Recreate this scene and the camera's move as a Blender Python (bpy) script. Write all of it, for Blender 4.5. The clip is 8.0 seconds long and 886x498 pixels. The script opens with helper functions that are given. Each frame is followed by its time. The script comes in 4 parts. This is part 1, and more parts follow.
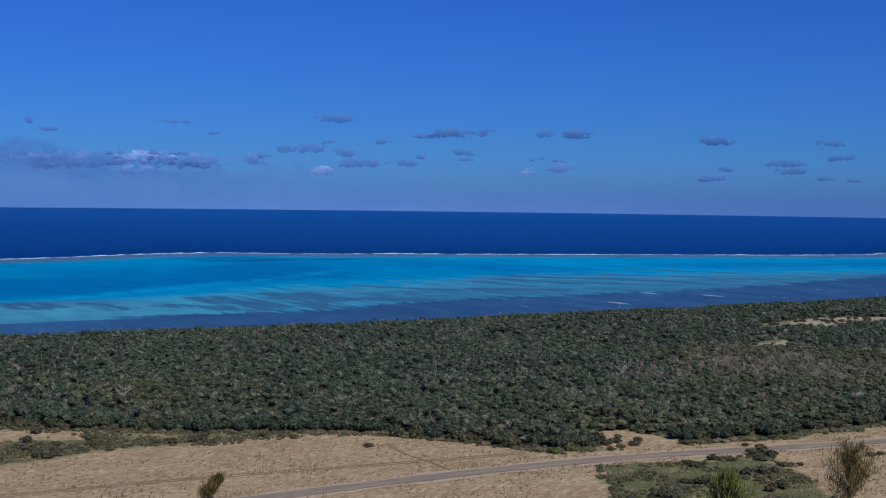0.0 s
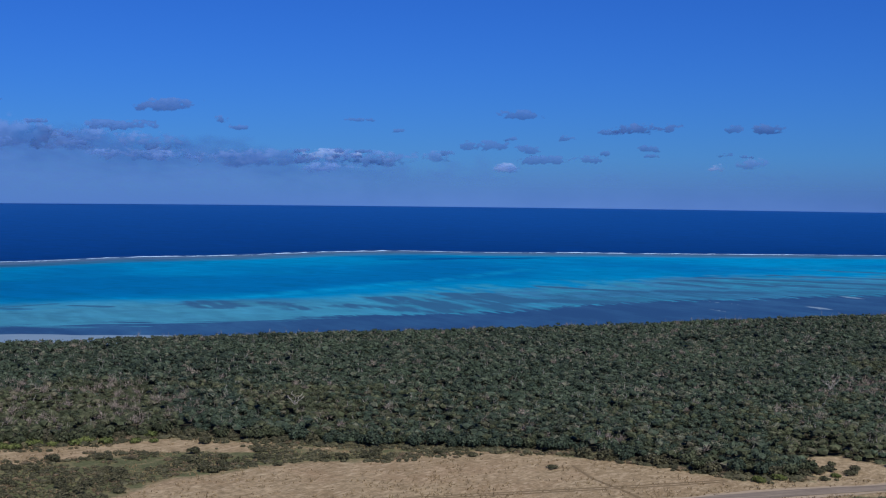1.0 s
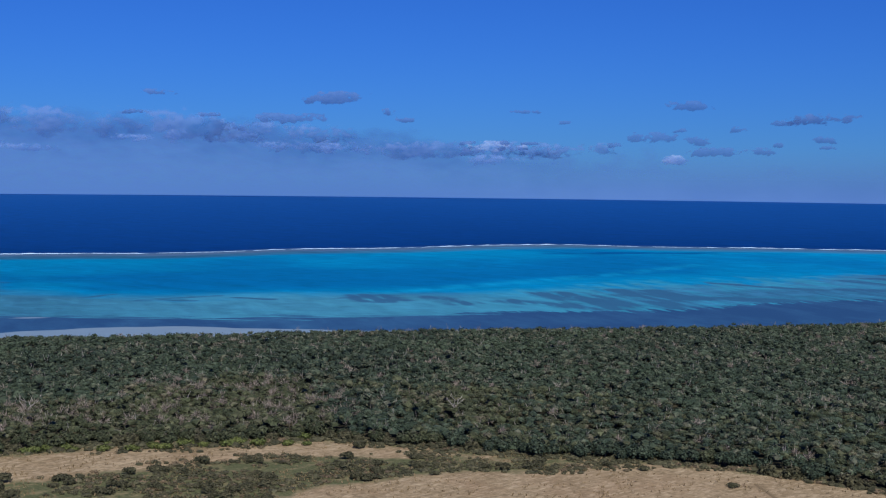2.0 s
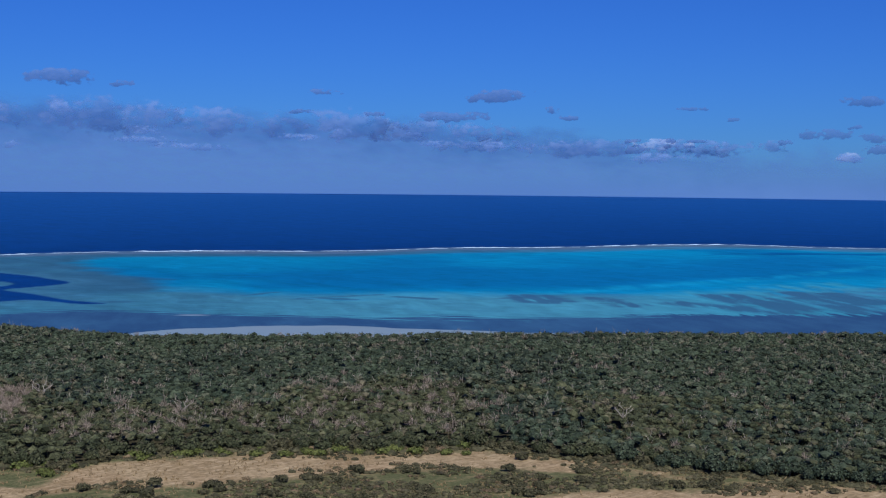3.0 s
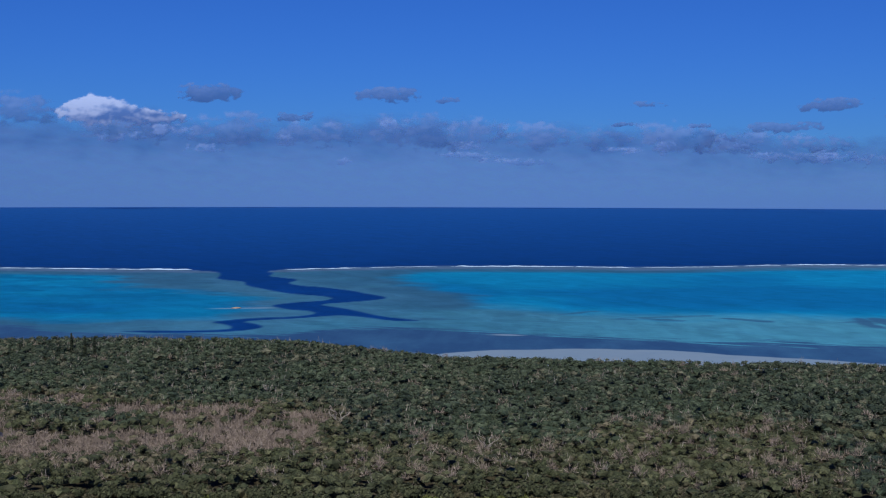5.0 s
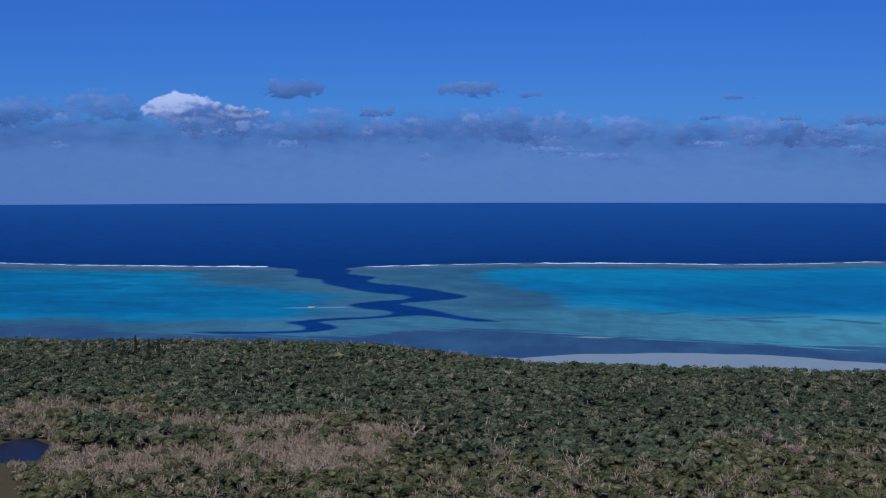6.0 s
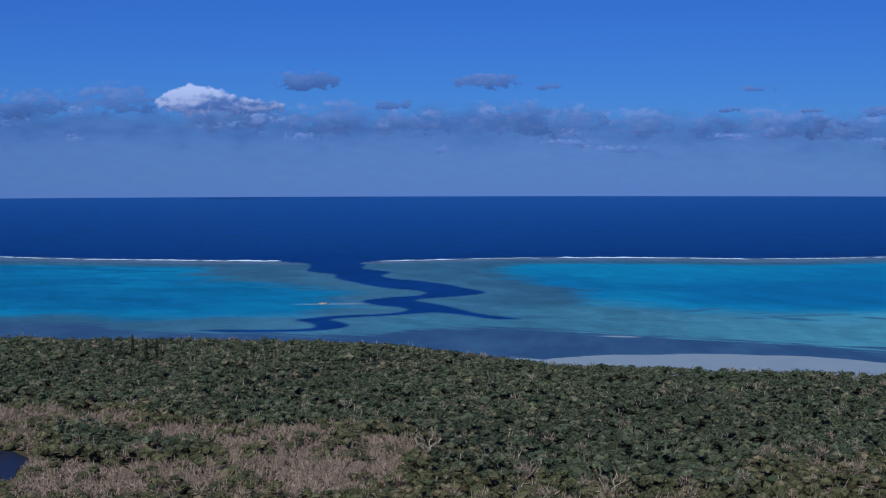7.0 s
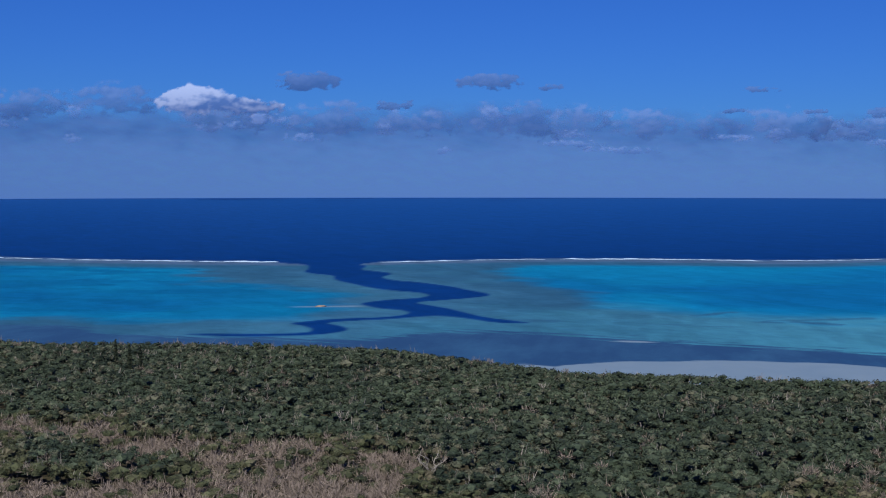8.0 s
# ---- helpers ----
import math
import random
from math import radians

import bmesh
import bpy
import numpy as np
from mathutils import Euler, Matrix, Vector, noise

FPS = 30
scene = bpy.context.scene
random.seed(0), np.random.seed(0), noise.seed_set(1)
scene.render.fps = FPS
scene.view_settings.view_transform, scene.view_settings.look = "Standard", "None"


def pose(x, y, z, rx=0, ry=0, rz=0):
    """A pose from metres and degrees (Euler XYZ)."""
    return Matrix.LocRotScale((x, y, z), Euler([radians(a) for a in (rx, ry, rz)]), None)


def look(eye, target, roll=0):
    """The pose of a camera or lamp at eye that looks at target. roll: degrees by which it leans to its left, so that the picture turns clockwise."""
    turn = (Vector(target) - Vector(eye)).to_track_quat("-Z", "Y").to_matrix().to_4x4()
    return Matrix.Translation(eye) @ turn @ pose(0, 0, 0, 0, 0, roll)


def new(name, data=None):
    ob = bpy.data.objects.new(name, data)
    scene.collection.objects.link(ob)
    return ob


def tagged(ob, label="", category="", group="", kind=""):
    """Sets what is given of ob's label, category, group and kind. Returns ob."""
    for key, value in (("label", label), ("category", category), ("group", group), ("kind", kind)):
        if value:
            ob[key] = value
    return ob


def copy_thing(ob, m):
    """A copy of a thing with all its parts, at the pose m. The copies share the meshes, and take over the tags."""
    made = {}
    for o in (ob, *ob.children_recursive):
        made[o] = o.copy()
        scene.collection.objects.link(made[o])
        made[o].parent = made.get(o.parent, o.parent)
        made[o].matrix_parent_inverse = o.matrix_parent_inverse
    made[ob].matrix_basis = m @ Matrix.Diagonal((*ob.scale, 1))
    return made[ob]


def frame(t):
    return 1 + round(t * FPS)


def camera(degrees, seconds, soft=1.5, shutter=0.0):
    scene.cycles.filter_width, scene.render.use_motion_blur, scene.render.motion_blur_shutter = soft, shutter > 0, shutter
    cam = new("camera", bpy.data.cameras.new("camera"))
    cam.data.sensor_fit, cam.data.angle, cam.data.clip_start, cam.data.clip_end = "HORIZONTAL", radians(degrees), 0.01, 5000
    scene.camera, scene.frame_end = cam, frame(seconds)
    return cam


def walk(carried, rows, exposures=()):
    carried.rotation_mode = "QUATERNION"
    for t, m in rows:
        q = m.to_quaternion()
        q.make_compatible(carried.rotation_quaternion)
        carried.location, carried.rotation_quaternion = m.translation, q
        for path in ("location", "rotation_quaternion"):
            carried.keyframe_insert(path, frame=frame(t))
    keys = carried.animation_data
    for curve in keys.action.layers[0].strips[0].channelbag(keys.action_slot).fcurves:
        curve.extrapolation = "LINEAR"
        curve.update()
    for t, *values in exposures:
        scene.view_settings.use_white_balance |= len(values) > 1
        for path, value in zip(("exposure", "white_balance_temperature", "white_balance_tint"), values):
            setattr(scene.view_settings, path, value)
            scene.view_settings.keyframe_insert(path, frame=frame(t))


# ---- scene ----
# A coast seen from the air: dry field and road, a belt of coastal forest, a lagoon with a winding
# channel, the barrier reef with its surf, the open ocean and a bank of trade-wind clouds.

# ---------------------------------------------------------------- camera
cam = camera(37.65, 8.0, soft=1.1)
PATH = [  # seconds, x, y, z, yaw, pitch, roll
    (0.0, -1.16, 2.78, 76.36, 29.442, -2.635, -0.700),
    (0.5, -9.42, 15.37, 76.60, 33.123, -2.711, -0.680),
    (1.0, -17.81, 27.53, 76.92, 37.490, -2.858, -0.620),
    (2.5, -41.34, 53.20, 75.89, 48.268, -3.385, -0.650),
    (3.0, -49.30, 59.70, 75.25, 51.937, -3.370, -0.570),
    (3.5, -57.64, 65.91, 74.52, 54.914, -3.183, -0.460),
    (4.0, -67.03, 72.29, 73.96, 58.516, -2.949, -0.370),
    (4.5, -77.93, 78.95, 73.64, 62.536, -2.797, -0.280),
    (5.0, -90.07, 85.72, 73.32, 66.078, -2.804, -0.130),
    (6.5, -137.18, 105.45, 71.60, 70.301, -3.150, 0.160),
    (7.0, -152.13, 110.49, 70.65, 70.462, -3.264, 0.140),
    (7.5, -166.67, 115.10, 69.45, 70.417, -3.286, 0.110),
    (8.0, -180.96, 119.43, 68.09, 70.508, -3.179, 0.040),
]

walk(cam, [(t, pose(x, y, z, 90 + pitch, roll, yaw)) for t, x, y, z, yaw, pitch, roll in PATH],
     exposures=[(0.0, 0.0, 6300, 10), (2.5, 0.11, 6450, 10), (3.0, 0.10, 6500, 10), (3.5, -0.02, 6560, 10), (4.5, -0.02, 6650, 10), (8.0, 0.02, 6690, 10)])

# ---------------------------------------------------------------- world and sun
SUN_ELEVATION, SUN_AZIMUTH = 48.0, 118.0      # azimuth: clockwise from +y
world = bpy.data.worlds.new("sky")
scene.world = world
world.use_nodes = True
wn, wl = world.node_tree.nodes, world.node_tree.links
wn.clear()
sky = wn.new("ShaderNodeTexSky")
sky.sky_type = "NISHITA"
sky.sun_disc = False
sky.sun_elevation = radians(SUN_ELEVATION)
sky.sun_rotation = radians(SUN_AZIMUTH)
sky.altitude = 0
sky.air_density = 1.0
sky.dust_density = 0.0
sky.ozone_density = 4.0
tint = wn.new("ShaderNodeMix")
tint.data_type, tint.blend_type = "RGBA", "MULTIPLY"
tint.inputs[0].default_value = 1.0
tint.inputs[7].default_value = (0.084, 0.258, 0.742, 1)
back = wn.new("ShaderNodeBackground")
back.inputs["Strength"].default_value = 0.105
out = wn.new("ShaderNodeOutputWorld")
wl.new(sky.outputs[0], tint.inputs[6])
wl.new(tint.outputs[2], back.inputs["Color"])
wl.new(back.outputs[0], out.inputs["Surface"])

sun_data = bpy.data.lights.new("sun", "SUN")
sun_data.energy = 4.4
sun_data.angle = radians(0.53)
sun_data.color = (1.0, 0.95, 0.86)
sun = new("sun", sun_data)
_e, _a = radians(SUN_ELEVATION), radians(SUN_AZIMUTH)
SUN_DIR = Vector((math.sin(_a) * math.cos(_e), math.cos(_a) * math.cos(_e), math.sin(_e)))
sun.matrix_world = look(SUN_DIR * 300, (0, 0, 0))

# ---------------------------------------------------------------- materials


class Nodes:
    """A small helper round one node material."""

    def __init__(self, name, roughness=0.8, specular=0.3, metallic=0.0):
        self.mat = bpy.data.materials.new(name)
        self.mat.use_nodes = True
        self.nodes, self.links = self.mat.node_tree.nodes, self.mat.node_tree.links
        self.nodes.clear()
        self.out = self.nodes.new("ShaderNodeOutputMaterial")
        self.bsdf = self.nodes.new("ShaderNodeBsdfPrincipled")
        self.bsdf.inputs["Roughness"].default_value = roughness
        self.bsdf.inputs["Specular IOR Level"].default_value = specular
        self.bsdf.inputs["Metallic"].default_value = metallic
        self.links.new(self.bsdf.outputs[0], self.out.inputs["Surface"])
        self.coord = self.nodes.new("ShaderNodeTexCoord").outputs["Object"]

    def put(self, value, socket):
        if isinstance(value, (int, float)):
            socket.default_value = value
        elif isinstance(value, tuple):
            socket.default_value = (*value, 1)[:4]
        else:
            self.links.new(value, socket)

    def scaled(self, scale, turn=0.0, coord=None):
        m = self.nodes.new("ShaderNodeMapping")
        m.inputs["Scale"].default_value = scale
        m.inputs["Rotation"].default_value = (0, 0, turn)
        self.links.new(coord or self.coord, m.inputs["Vector"])
        return m.outputs[0]

    def noise(self, scale, detail=4.0, rough=0.55, coord=None, distort=0.0):
        n = self.nodes.new("ShaderNodeTexNoise")
        n.inputs["Scale"].default_value = scale
        n.inputs["Detail"].default_value = detail
        n.inputs["Roughness"].default_value = rough
        n.inputs["Distortion"].default_value = distort
        self.links.new(coord or self.coord, n.inputs["Vector"])
        return n.outputs["Fac"]

    def cells(self, scale, coord=None):
        n = self.nodes.new("ShaderNodeTexVoronoi")
        n.inputs["Scale"].default_value = scale
        self.links.new(coord or self.coord, n.inputs["Vector"])
        split = self.nodes.new("ShaderNodeSeparateColor")
        self.links.new(n.outputs["Color"], split.inputs[0])
        return split.outputs[0]

    def island(self):
        return self.nodes.new("ShaderNodeNewGeometry").outputs["Random Per Island"]

    def random(self):
        return self.nodes.new("ShaderNodeObjectInfo").outputs["Random"]

    def attribute(self, name, what="Fac"):
        n = self.nodes.new("ShaderNodeAttribute")
        n.attribute_name = name
        return n.outputs[what]

    def ramp(self, value, stops):
        n = self.nodes.new("ShaderNodeValToRGB")
        el = n.color_ramp.elements
        while len(el) < len(stops):
            el.new(0.5)
        for e, (p, c) in zip(el, stops):
            e.position, e.color = p, (*c, 1) if isinstance(c, tuple) else (c, c, c, 1)
        self.links.new(value, n.inputs[0])
        return n.outputs[0]

    def mix(self, fac, a, b, blend="MIX"):
        n = self.nodes.new("ShaderNodeMix")
        n.data_type, n.blend_type = "RGBA", blend
        self.put(fac, n.inputs[0])
        self.put(a, n.inputs[6])
        self.put(b, n.inputs[7])
        return n.outputs[2]

    def calc(self, op, a, b=0.0, clamp=False):
        n = self.nodes.new("ShaderNodeMath")
        n.operation, n.use_clamp = op, clamp
        self.put(a, n.inputs[0])
        self.put(b, n.inputs[1])
        return n.outputs[0]

    def bump(self, height, strength=0.4, distance=0.1):
        n = self.nodes.new("ShaderNodeBump")
        n.inputs["Strength"].default_value = strength
        n.inputs["Distance"].default_value = distance
        self.links.new(height, n.inputs["Height"])
        self.links.new(n.outputs[0], self.bsdf.inputs["Normal"])

    def color(self, value):
        self.put(value, self.bsdf.inputs["Base Color"])
        return self

    def see_through(self, alpha):
        self.put(alpha, self.bsdf.inputs["Alpha"])


def foliage(name, dark, mid, light, odd, tree_size=4.0, odd_share=0.93):
    """Leaves: broad patches of species, each crown its own tone, each leaf spray a little lighter or darker."""
    m = Nodes(name, roughness=0.75, specular=0.15)
    broad = m.noise(0.016, 3, 0.6)
    crown = m.cells(1.0 / tree_size)
    c = m.mix(m.ramp(broad, [(0.36, 0.0), (0.66, 1.0)]), dark, mid)
    c = m.mix(m.calc("MULTIPLY", m.ramp(crown, [(0.25, 0.0), (0.95, 1.0)]), 0.85), c, light)
    c = m.mix(m.ramp(m.calc("MULTIPLY", crown, m.calc("ADD", m.noise(0.03, 2), 0.5)), [(odd_share - 0.12, 0.0), (odd_share, 1.0)]), c, odd)
    leaf = m.calc("ADD", m.calc("MULTIPLY", m.island(), 0.95), 0.50)
    c = m.mix(1.0, c, leaf, "MULTIPLY")
    m.color(c)
    return m.mat


LEAF = foliage("coastal_forest_leaves", (0.023, 0.036, 0.026), (0.039, 0.058, 0.036), (0.077, 0.100, 0.065), (0.098, 0.103, 0.072), 2.8)
LEAF_OLIVE = foliage("olive_forest_leaves", (0.032, 0.041, 0.024), (0.055, 0.066, 0.033), (0.094, 0.102, 0.056), (0.110, 0.102, 0.068), 2.8)
LEAF_SHRUB = foliage("shrub_leaves", (0.044, 0.046, 0.027), (0.070, 0.068, 0.038), (0.112, 0.104, 0.060), (0.135, 0.102, 0.064), 2.2)
LEAF_BRIGHT = foliage("fresh_green_leaves", (0.065, 0.084, 0.026), (0.098, 0.118, 0.036), (0.135, 0.150, 0.050), (0.13, 0.12, 0.05), 2.5)
LEAF_YOUNG = foliage("young_needles", (0.100, 0.118, 0.030), (0.145, 0.160, 0.042), (0.185, 0.195, 0.060), (0.15, 0.15, 0.06), 1.5)
LEAF_PINE = foliage("pine_needles", (0.016, 0.024, 0.017), (0.022, 0.032, 0.020), (0.032, 0.044, 0.026), (0.035, 0.040, 0.024), 2.0)
LEAF_BROOM = foliage("ironwood_needles", (0.086, 0.070, 0.026), (0.128, 0.102, 0.038), (0.172, 0.136, 0.054), (0.165, 0.110, 0.046), 1.5)

_m = Nodes("bare_twigs", 0.9, 0.1)
_m.color(_m.mix(_m.island(), (0.135, 0.112, 0.094), (0.310, 0.264, 0.230)))
TWIG = _m.mat
_m = Nodes("bleached_wood", 0.85, 0.15)
_m.color(_m.mix(_m.noise(3.0), (0.20, 0.185, 0.165), (0.36, 0.335, 0.305)))
DEADWOOD = _m.mat
_m = Nodes("bark", 0.9, 0.1)
_m.color(_m.mix(_m.noise(4.0), (0.09, 0.075, 0.06), (0.22, 0.19, 0.16)))
BARK = _m.mat
# near-black green that stands in for the shade inside crowns
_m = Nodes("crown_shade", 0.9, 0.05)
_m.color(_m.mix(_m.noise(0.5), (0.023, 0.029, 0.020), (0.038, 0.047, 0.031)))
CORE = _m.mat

_m = Nodes("dry_ground", 0.95, 0.1)
_grass = _m.mix(_m.ramp(_m.noise(0.06, 6, 0.65), [(0.32, 0.0), (0.7, 1.0)]), (0.250, 0.182, 0.104), (0.385, 0.300, 0.185))
_grass = _m.mix(_m.ramp(_m.noise(0.5, 6, 0.7), [(0.42, 0.0), (0.75, 1.0)]), _grass, (0.13, 0.098, 0.055))
_grass = _m.mix(_m.ramp(_m.noise(0.022, 4, 0.6, distort=1.0), [(0.5, 0.0), (0.75, 0.7)]), _grass, (0.30, 0.205, 0.125))
_grass = _m.mix(_m.ramp(_m.noise(1.3, 5, 0.75), [(0.50, 0.0), (0.68, 0.75)]), _grass, (0.115, 0.088, 0.050))
_grass = _m.mix(_m.ramp(_m.noise(0.8, 5, 0.75, coord=_m.scaled((1.0, 0.35, 1.0), 0.6)), [(0.50, 0.0), (0.70, 0.8)]), _grass, (0.48, 0.385, 0.255))
_green = _m.mix(_m.ramp(_m.noise(1.1, 6, 0.8), [(0.35, 0.0), (0.65, 1.0)]), (0.042, 0.055, 0.023), (0.128, 0.132, 0.066))
_green = _m.mix(_m.ramp(_m.noise(0.35, 6, 0.75, coord=_m.scaled((1.0, 0.5, 1.0), 0.5)), [(0.50, 0.0), (0.66, 0.85)]), _green, (0.215, 0.180, 0.098))
_floor = _m.mix(_m.noise(0.4, 5, 0.7), (0.035, 0.034, 0.022), (0.075, 0.066, 0.042))
_sand = _m.mix(_m.noise(0.15, 5, 0.6), (0.40, 0.33, 0.26), (0.52, 0.45, 0.37))
_edge = _m.calc("MULTIPLY", _m.calc("SUBTRACT", _m.noise(0.12, 6, 0.7), 0.5), 1.3)


def _zone(name):
    return _m.ramp(_m.calc("ADD", _m.attribute(name), _edge), [(0.36, 0.0), (0.64, 1.0)])


_c = _m.mix(_zone("green"), _grass, _green)
_c = _m.mix(_zone("woods"), _c, _floor)
_c = _m.mix(_m.ramp(_m.attribute("sand"), [(0.4, 0.0), (0.6, 1.0)]), _c, _sand)
_m.color(_c)
_m.bump(_m.noise(1.2, 6, 0.7), 0.6, 0.25)
GROUND = _m.mat

_m = Nodes("road_asphalt", 0.9, 0.08)
_worn = _m.noise(0.9, 6, 0.75, coord=_m.scaled((0.08, 1.0, 1.0), 0.0, _m.scaled((1.0, 1.0, 1.0), -0.96)))
_tar = _m.mix(_m.noise(0.35, 6, 0.7), (0.125, 0.102, 0.082), (0.205, 0.172, 0.140))
_m.color(_m.mix(_m.ramp(_worn, [(0.45, 0.0), (0.66, 0.8)]), _tar, (0.290, 0.240, 0.185)))
ASPHALT = _m.mat
_m = Nodes("road_gravel", 0.95, 0.1)
_m.color(_m.mix(_m.noise(0.8, 6, 0.7), (0.24, 0.185, 0.125), (0.40, 0.33, 0.245)))
GRAVEL = _m.mat

_m = Nodes("sea_water", 0.6, 0.03)
_bed = _m.attribute("bed", "Color")
_fine = _m.noise(0.05, 5, 0.65, distort=0.6)
_ripple = _m.noise(0.011, 6, 0.75, coord=_m.scaled((1.0, 4.0, 1.0), 0.575), distort=0.8)
_c = _m.mix(0.35, _bed, _m.mix(1.0, _bed, _m.calc("MULTIPLY", _fine, 2.0), "MULTIPLY"))
_c = _m.mix(0.25, _c, _m.mix(1.0, _c, _m.ramp(_ripple, [(0.3, 0.45), (0.7, 1.55)]), "MULTIPLY"))
_comb_east = _m.noise(0.15, 6, 0.72, coord=_m.scaled((0.14, 1.0, 1.0), 0.0, _m.scaled((1.0, 1.0, 1.0), 0.49)), distort=0.3)
_comb_west = _m.noise(0.18, 6, 0.72, coord=_m.scaled((0.10, 1.0, 1.0), 0.0, _m.scaled((1.0, 1.0, 1.0), -0.78)), distort=0.3)
_split = _m.nodes.new("ShaderNodeSeparateColor")
_m.links.new(_m.mix(_m.attribute("west"), _comb_east, _comb_west), _split.inputs[0])
_comb = _split.outputs[0]
_c = _m.mix(_m.calc("MULTIPLY", _m.ramp(_comb, [(0.50, 0.0), (0.62, 1.0)]), _m.calc("MULTIPLY", _m.attribute("inner"), 0.34)), _c,
            _m.mix(1.0, _c, (0.5, 0.62, 0.78), "MULTIPLY"))
_coral = _m.calc("ADD", _m.attribute("coral"), _m.calc("MULTIPLY", _m.calc("SUBTRACT", _comb, 0.5), 1.1))
_c = _m.mix(_m.ramp(_coral, [(0.18, 0.0), (0.70, 0.85)]), _c, (0.026, 0.090, 0.185))
_meadow = _m.calc("ADD", _m.attribute("meadow"), _m.calc("MULTIPLY", _m.calc("SUBTRACT", _comb, 0.5), 1.7))
_leaf = _m.mix(_m.ramp(_m.noise(0.03, 6, 0.7, coord=_m.scaled((0.4, 1.0, 1.0), 0.0, _m.scaled((1.0, 1.0, 1.0), 0.49))), [(0.45, 0.0), (0.75, 0.5)]), (0.020, 0.064, 0.158), (0.046, 0.150, 0.285))
_c = _m.mix(_m.ramp(_meadow, [(0.45, 0.0), (0.55, 1.0)]), _c, _leaf)
_shoal = _m.attribute("shoal")
_c = _m.mix(_m.ramp(_m.calc("ADD", _shoal, _m.calc("MULTIPLY", _m.calc("SUBTRACT", _comb, 0.5), 0.7)), [(0.42, 0.0), (0.58, 1.0)]), _c,
            _m.mix(_fine, (0.128, 0.205, 0.300), (0.185, 0.262, 0.345)))
_m.color(_c)
_m.bump(_m.noise(0.09, 5, 0.6), 0.25, 0.5)
WATER = _m.mat

_m = Nodes("surf_foam", 0.9, 0.2)
_m.color(_m.mix(_m.noise(0.2, 5, 0.7), (0.38, 0.55, 0.74), (0.56, 0.74, 0.92)))
FOAM = _m.mat

_m = Nodes("pond_water", 0.35, 0.08)
_m.color(_m.mix(_m.noise(0.2), (0.008, 0.012, 0.026), (0.014, 0.020, 0.040)))
_m.bump(_m.noise(1.5, 3), 0.15, 0.05)
POND = _m.mat


def cloud_material(name, low, high):
    """Thin vapour: paler where the lit attribute paints sunlight, and gone where the veil attribute falls to nothing.
    """
    m = Nodes(name, 1.0, 0.0)
    m.color(m.mix(m.attribute("lit"), low, high))
    m.see_through(m.attribute("veil"))
    return m.mat


CLOUD_GREY = cloud_material("cloud_grey", (0.060, 0.136, 0.340), (0.100, 0.192, 0.43))
CLOUD_MAUVE = cloud_material("cloud_mauve", (0.054, 0.130, 0.332), (0.100, 0.182, 0.40))
CLOUD_WHITE = cloud_material("cloud_white", (0.080, 0.175, 0.42), (0.34, 0.44, 0.66))
CLOUD_PALE = cloud_material("cloud_pale", (0.085, 0.185, 0.440), (0.170, 0.270, 0.53))
CLOUD_CLUMP = cloud_material("cloud_clump", (0.050, 0.126, 0.330), (0.130, 0.225, 0.47))
CLOUD_BANK = cloud_material("cloud_bank_haze", (0.054, 0.140, 0.362), (0.122, 0.246, 0.52))

_m = Nodes("dry_straw", 0.9, 0.1)
_m.color(_m.mix(_m.island(), (0.15, 0.11, 0.06), (0.30, 0.23, 0.135)))
STRAW = _m.mat
_m = Nodes("worn_rut", 0.95, 0.1)
_m.color(_m.mix(_m.noise(0.6, 5, 0.7), (0.12, 0.090, 0.050), (0.22, 0.165, 0.10)))
TRACK = _m.mat
_m = Nodes("islet_sand", 0.9, 0.1)
_m.color(_m.mix(_m.noise(0.4, 5, 0.7), (0.20, 0.145, 0.115), (0.36, 0.29, 0.24)))
ISLET = _m.mat

# ---------------------------------------------------------------- helpers for meshes


def mesh_from(name, verts, faces, mats, smooth=False):
    me = bpy.data.meshes.new(name)
    me.from_pydata([tuple(v) for v in verts], [], faces)
    for m in mats:
        me.materials.append(m)
    if smooth:
        me.polygons.foreach_set("use_smooth", [True] * len(me.polygons))
    me.update()
    return me


def quads_mesh(name, verts, mat_a, mat_b=None, first_b=0):
    """A mesh of loose faces from an array (faces, corners, 3); made fast."""
    n, k = verts.shape[:2]
    me = bpy.data.meshes.new(name)
    me.vertices.add(n * k)
    me.vertices.foreach_set("co", verts.reshape(-1).astype(np.float32))
    me.loops.add(n * k)
    me.loops.foreach_set("vertex_index", np.arange(n * k, dtype=np.int32))
    me.polygons.add(n)
    me.polygons.foreach_set("loop_start", np.arange(0, n * k, k, dtype=np.int32))
    me.materials.append(mat_a)
    if mat_b:
        me.materials.append(mat_b)
        index = np.zeros(n, np.int32)
        index[first_b:] = 1
        me.polygons.foreach_set("material_index", index)
    me.update(calc_edges=True)
    return me


def part(name, me, parent=None, label="", at=None):
    ob = new(name, me)
    if parent is not None:
        ob.parent = parent
    if at is not None:
        ob.matrix_basis = at
    return tagged(ob, label)


def thing(name, label, category, group="", at=None):
    ob = new(name)
    ob.empty_display_size = 0.5
    if at is not None:
        ob.matrix_basis = at
    return tagged(ob, label, category, group)


def fbm(x, y, scale, octaves=4, seed=0.0):
    """Fractal noise of arrays, about -1 to 1."""
    flat = zip(np.ravel(x), np.ravel(y))
    vals = np.array([noise.fractal(Vector((a / scale + seed, b / scale - seed, seed * 1.7)), 1.0, 2.0, octaves) for a, b in flat])
    return vals.reshape(np.shape(x))


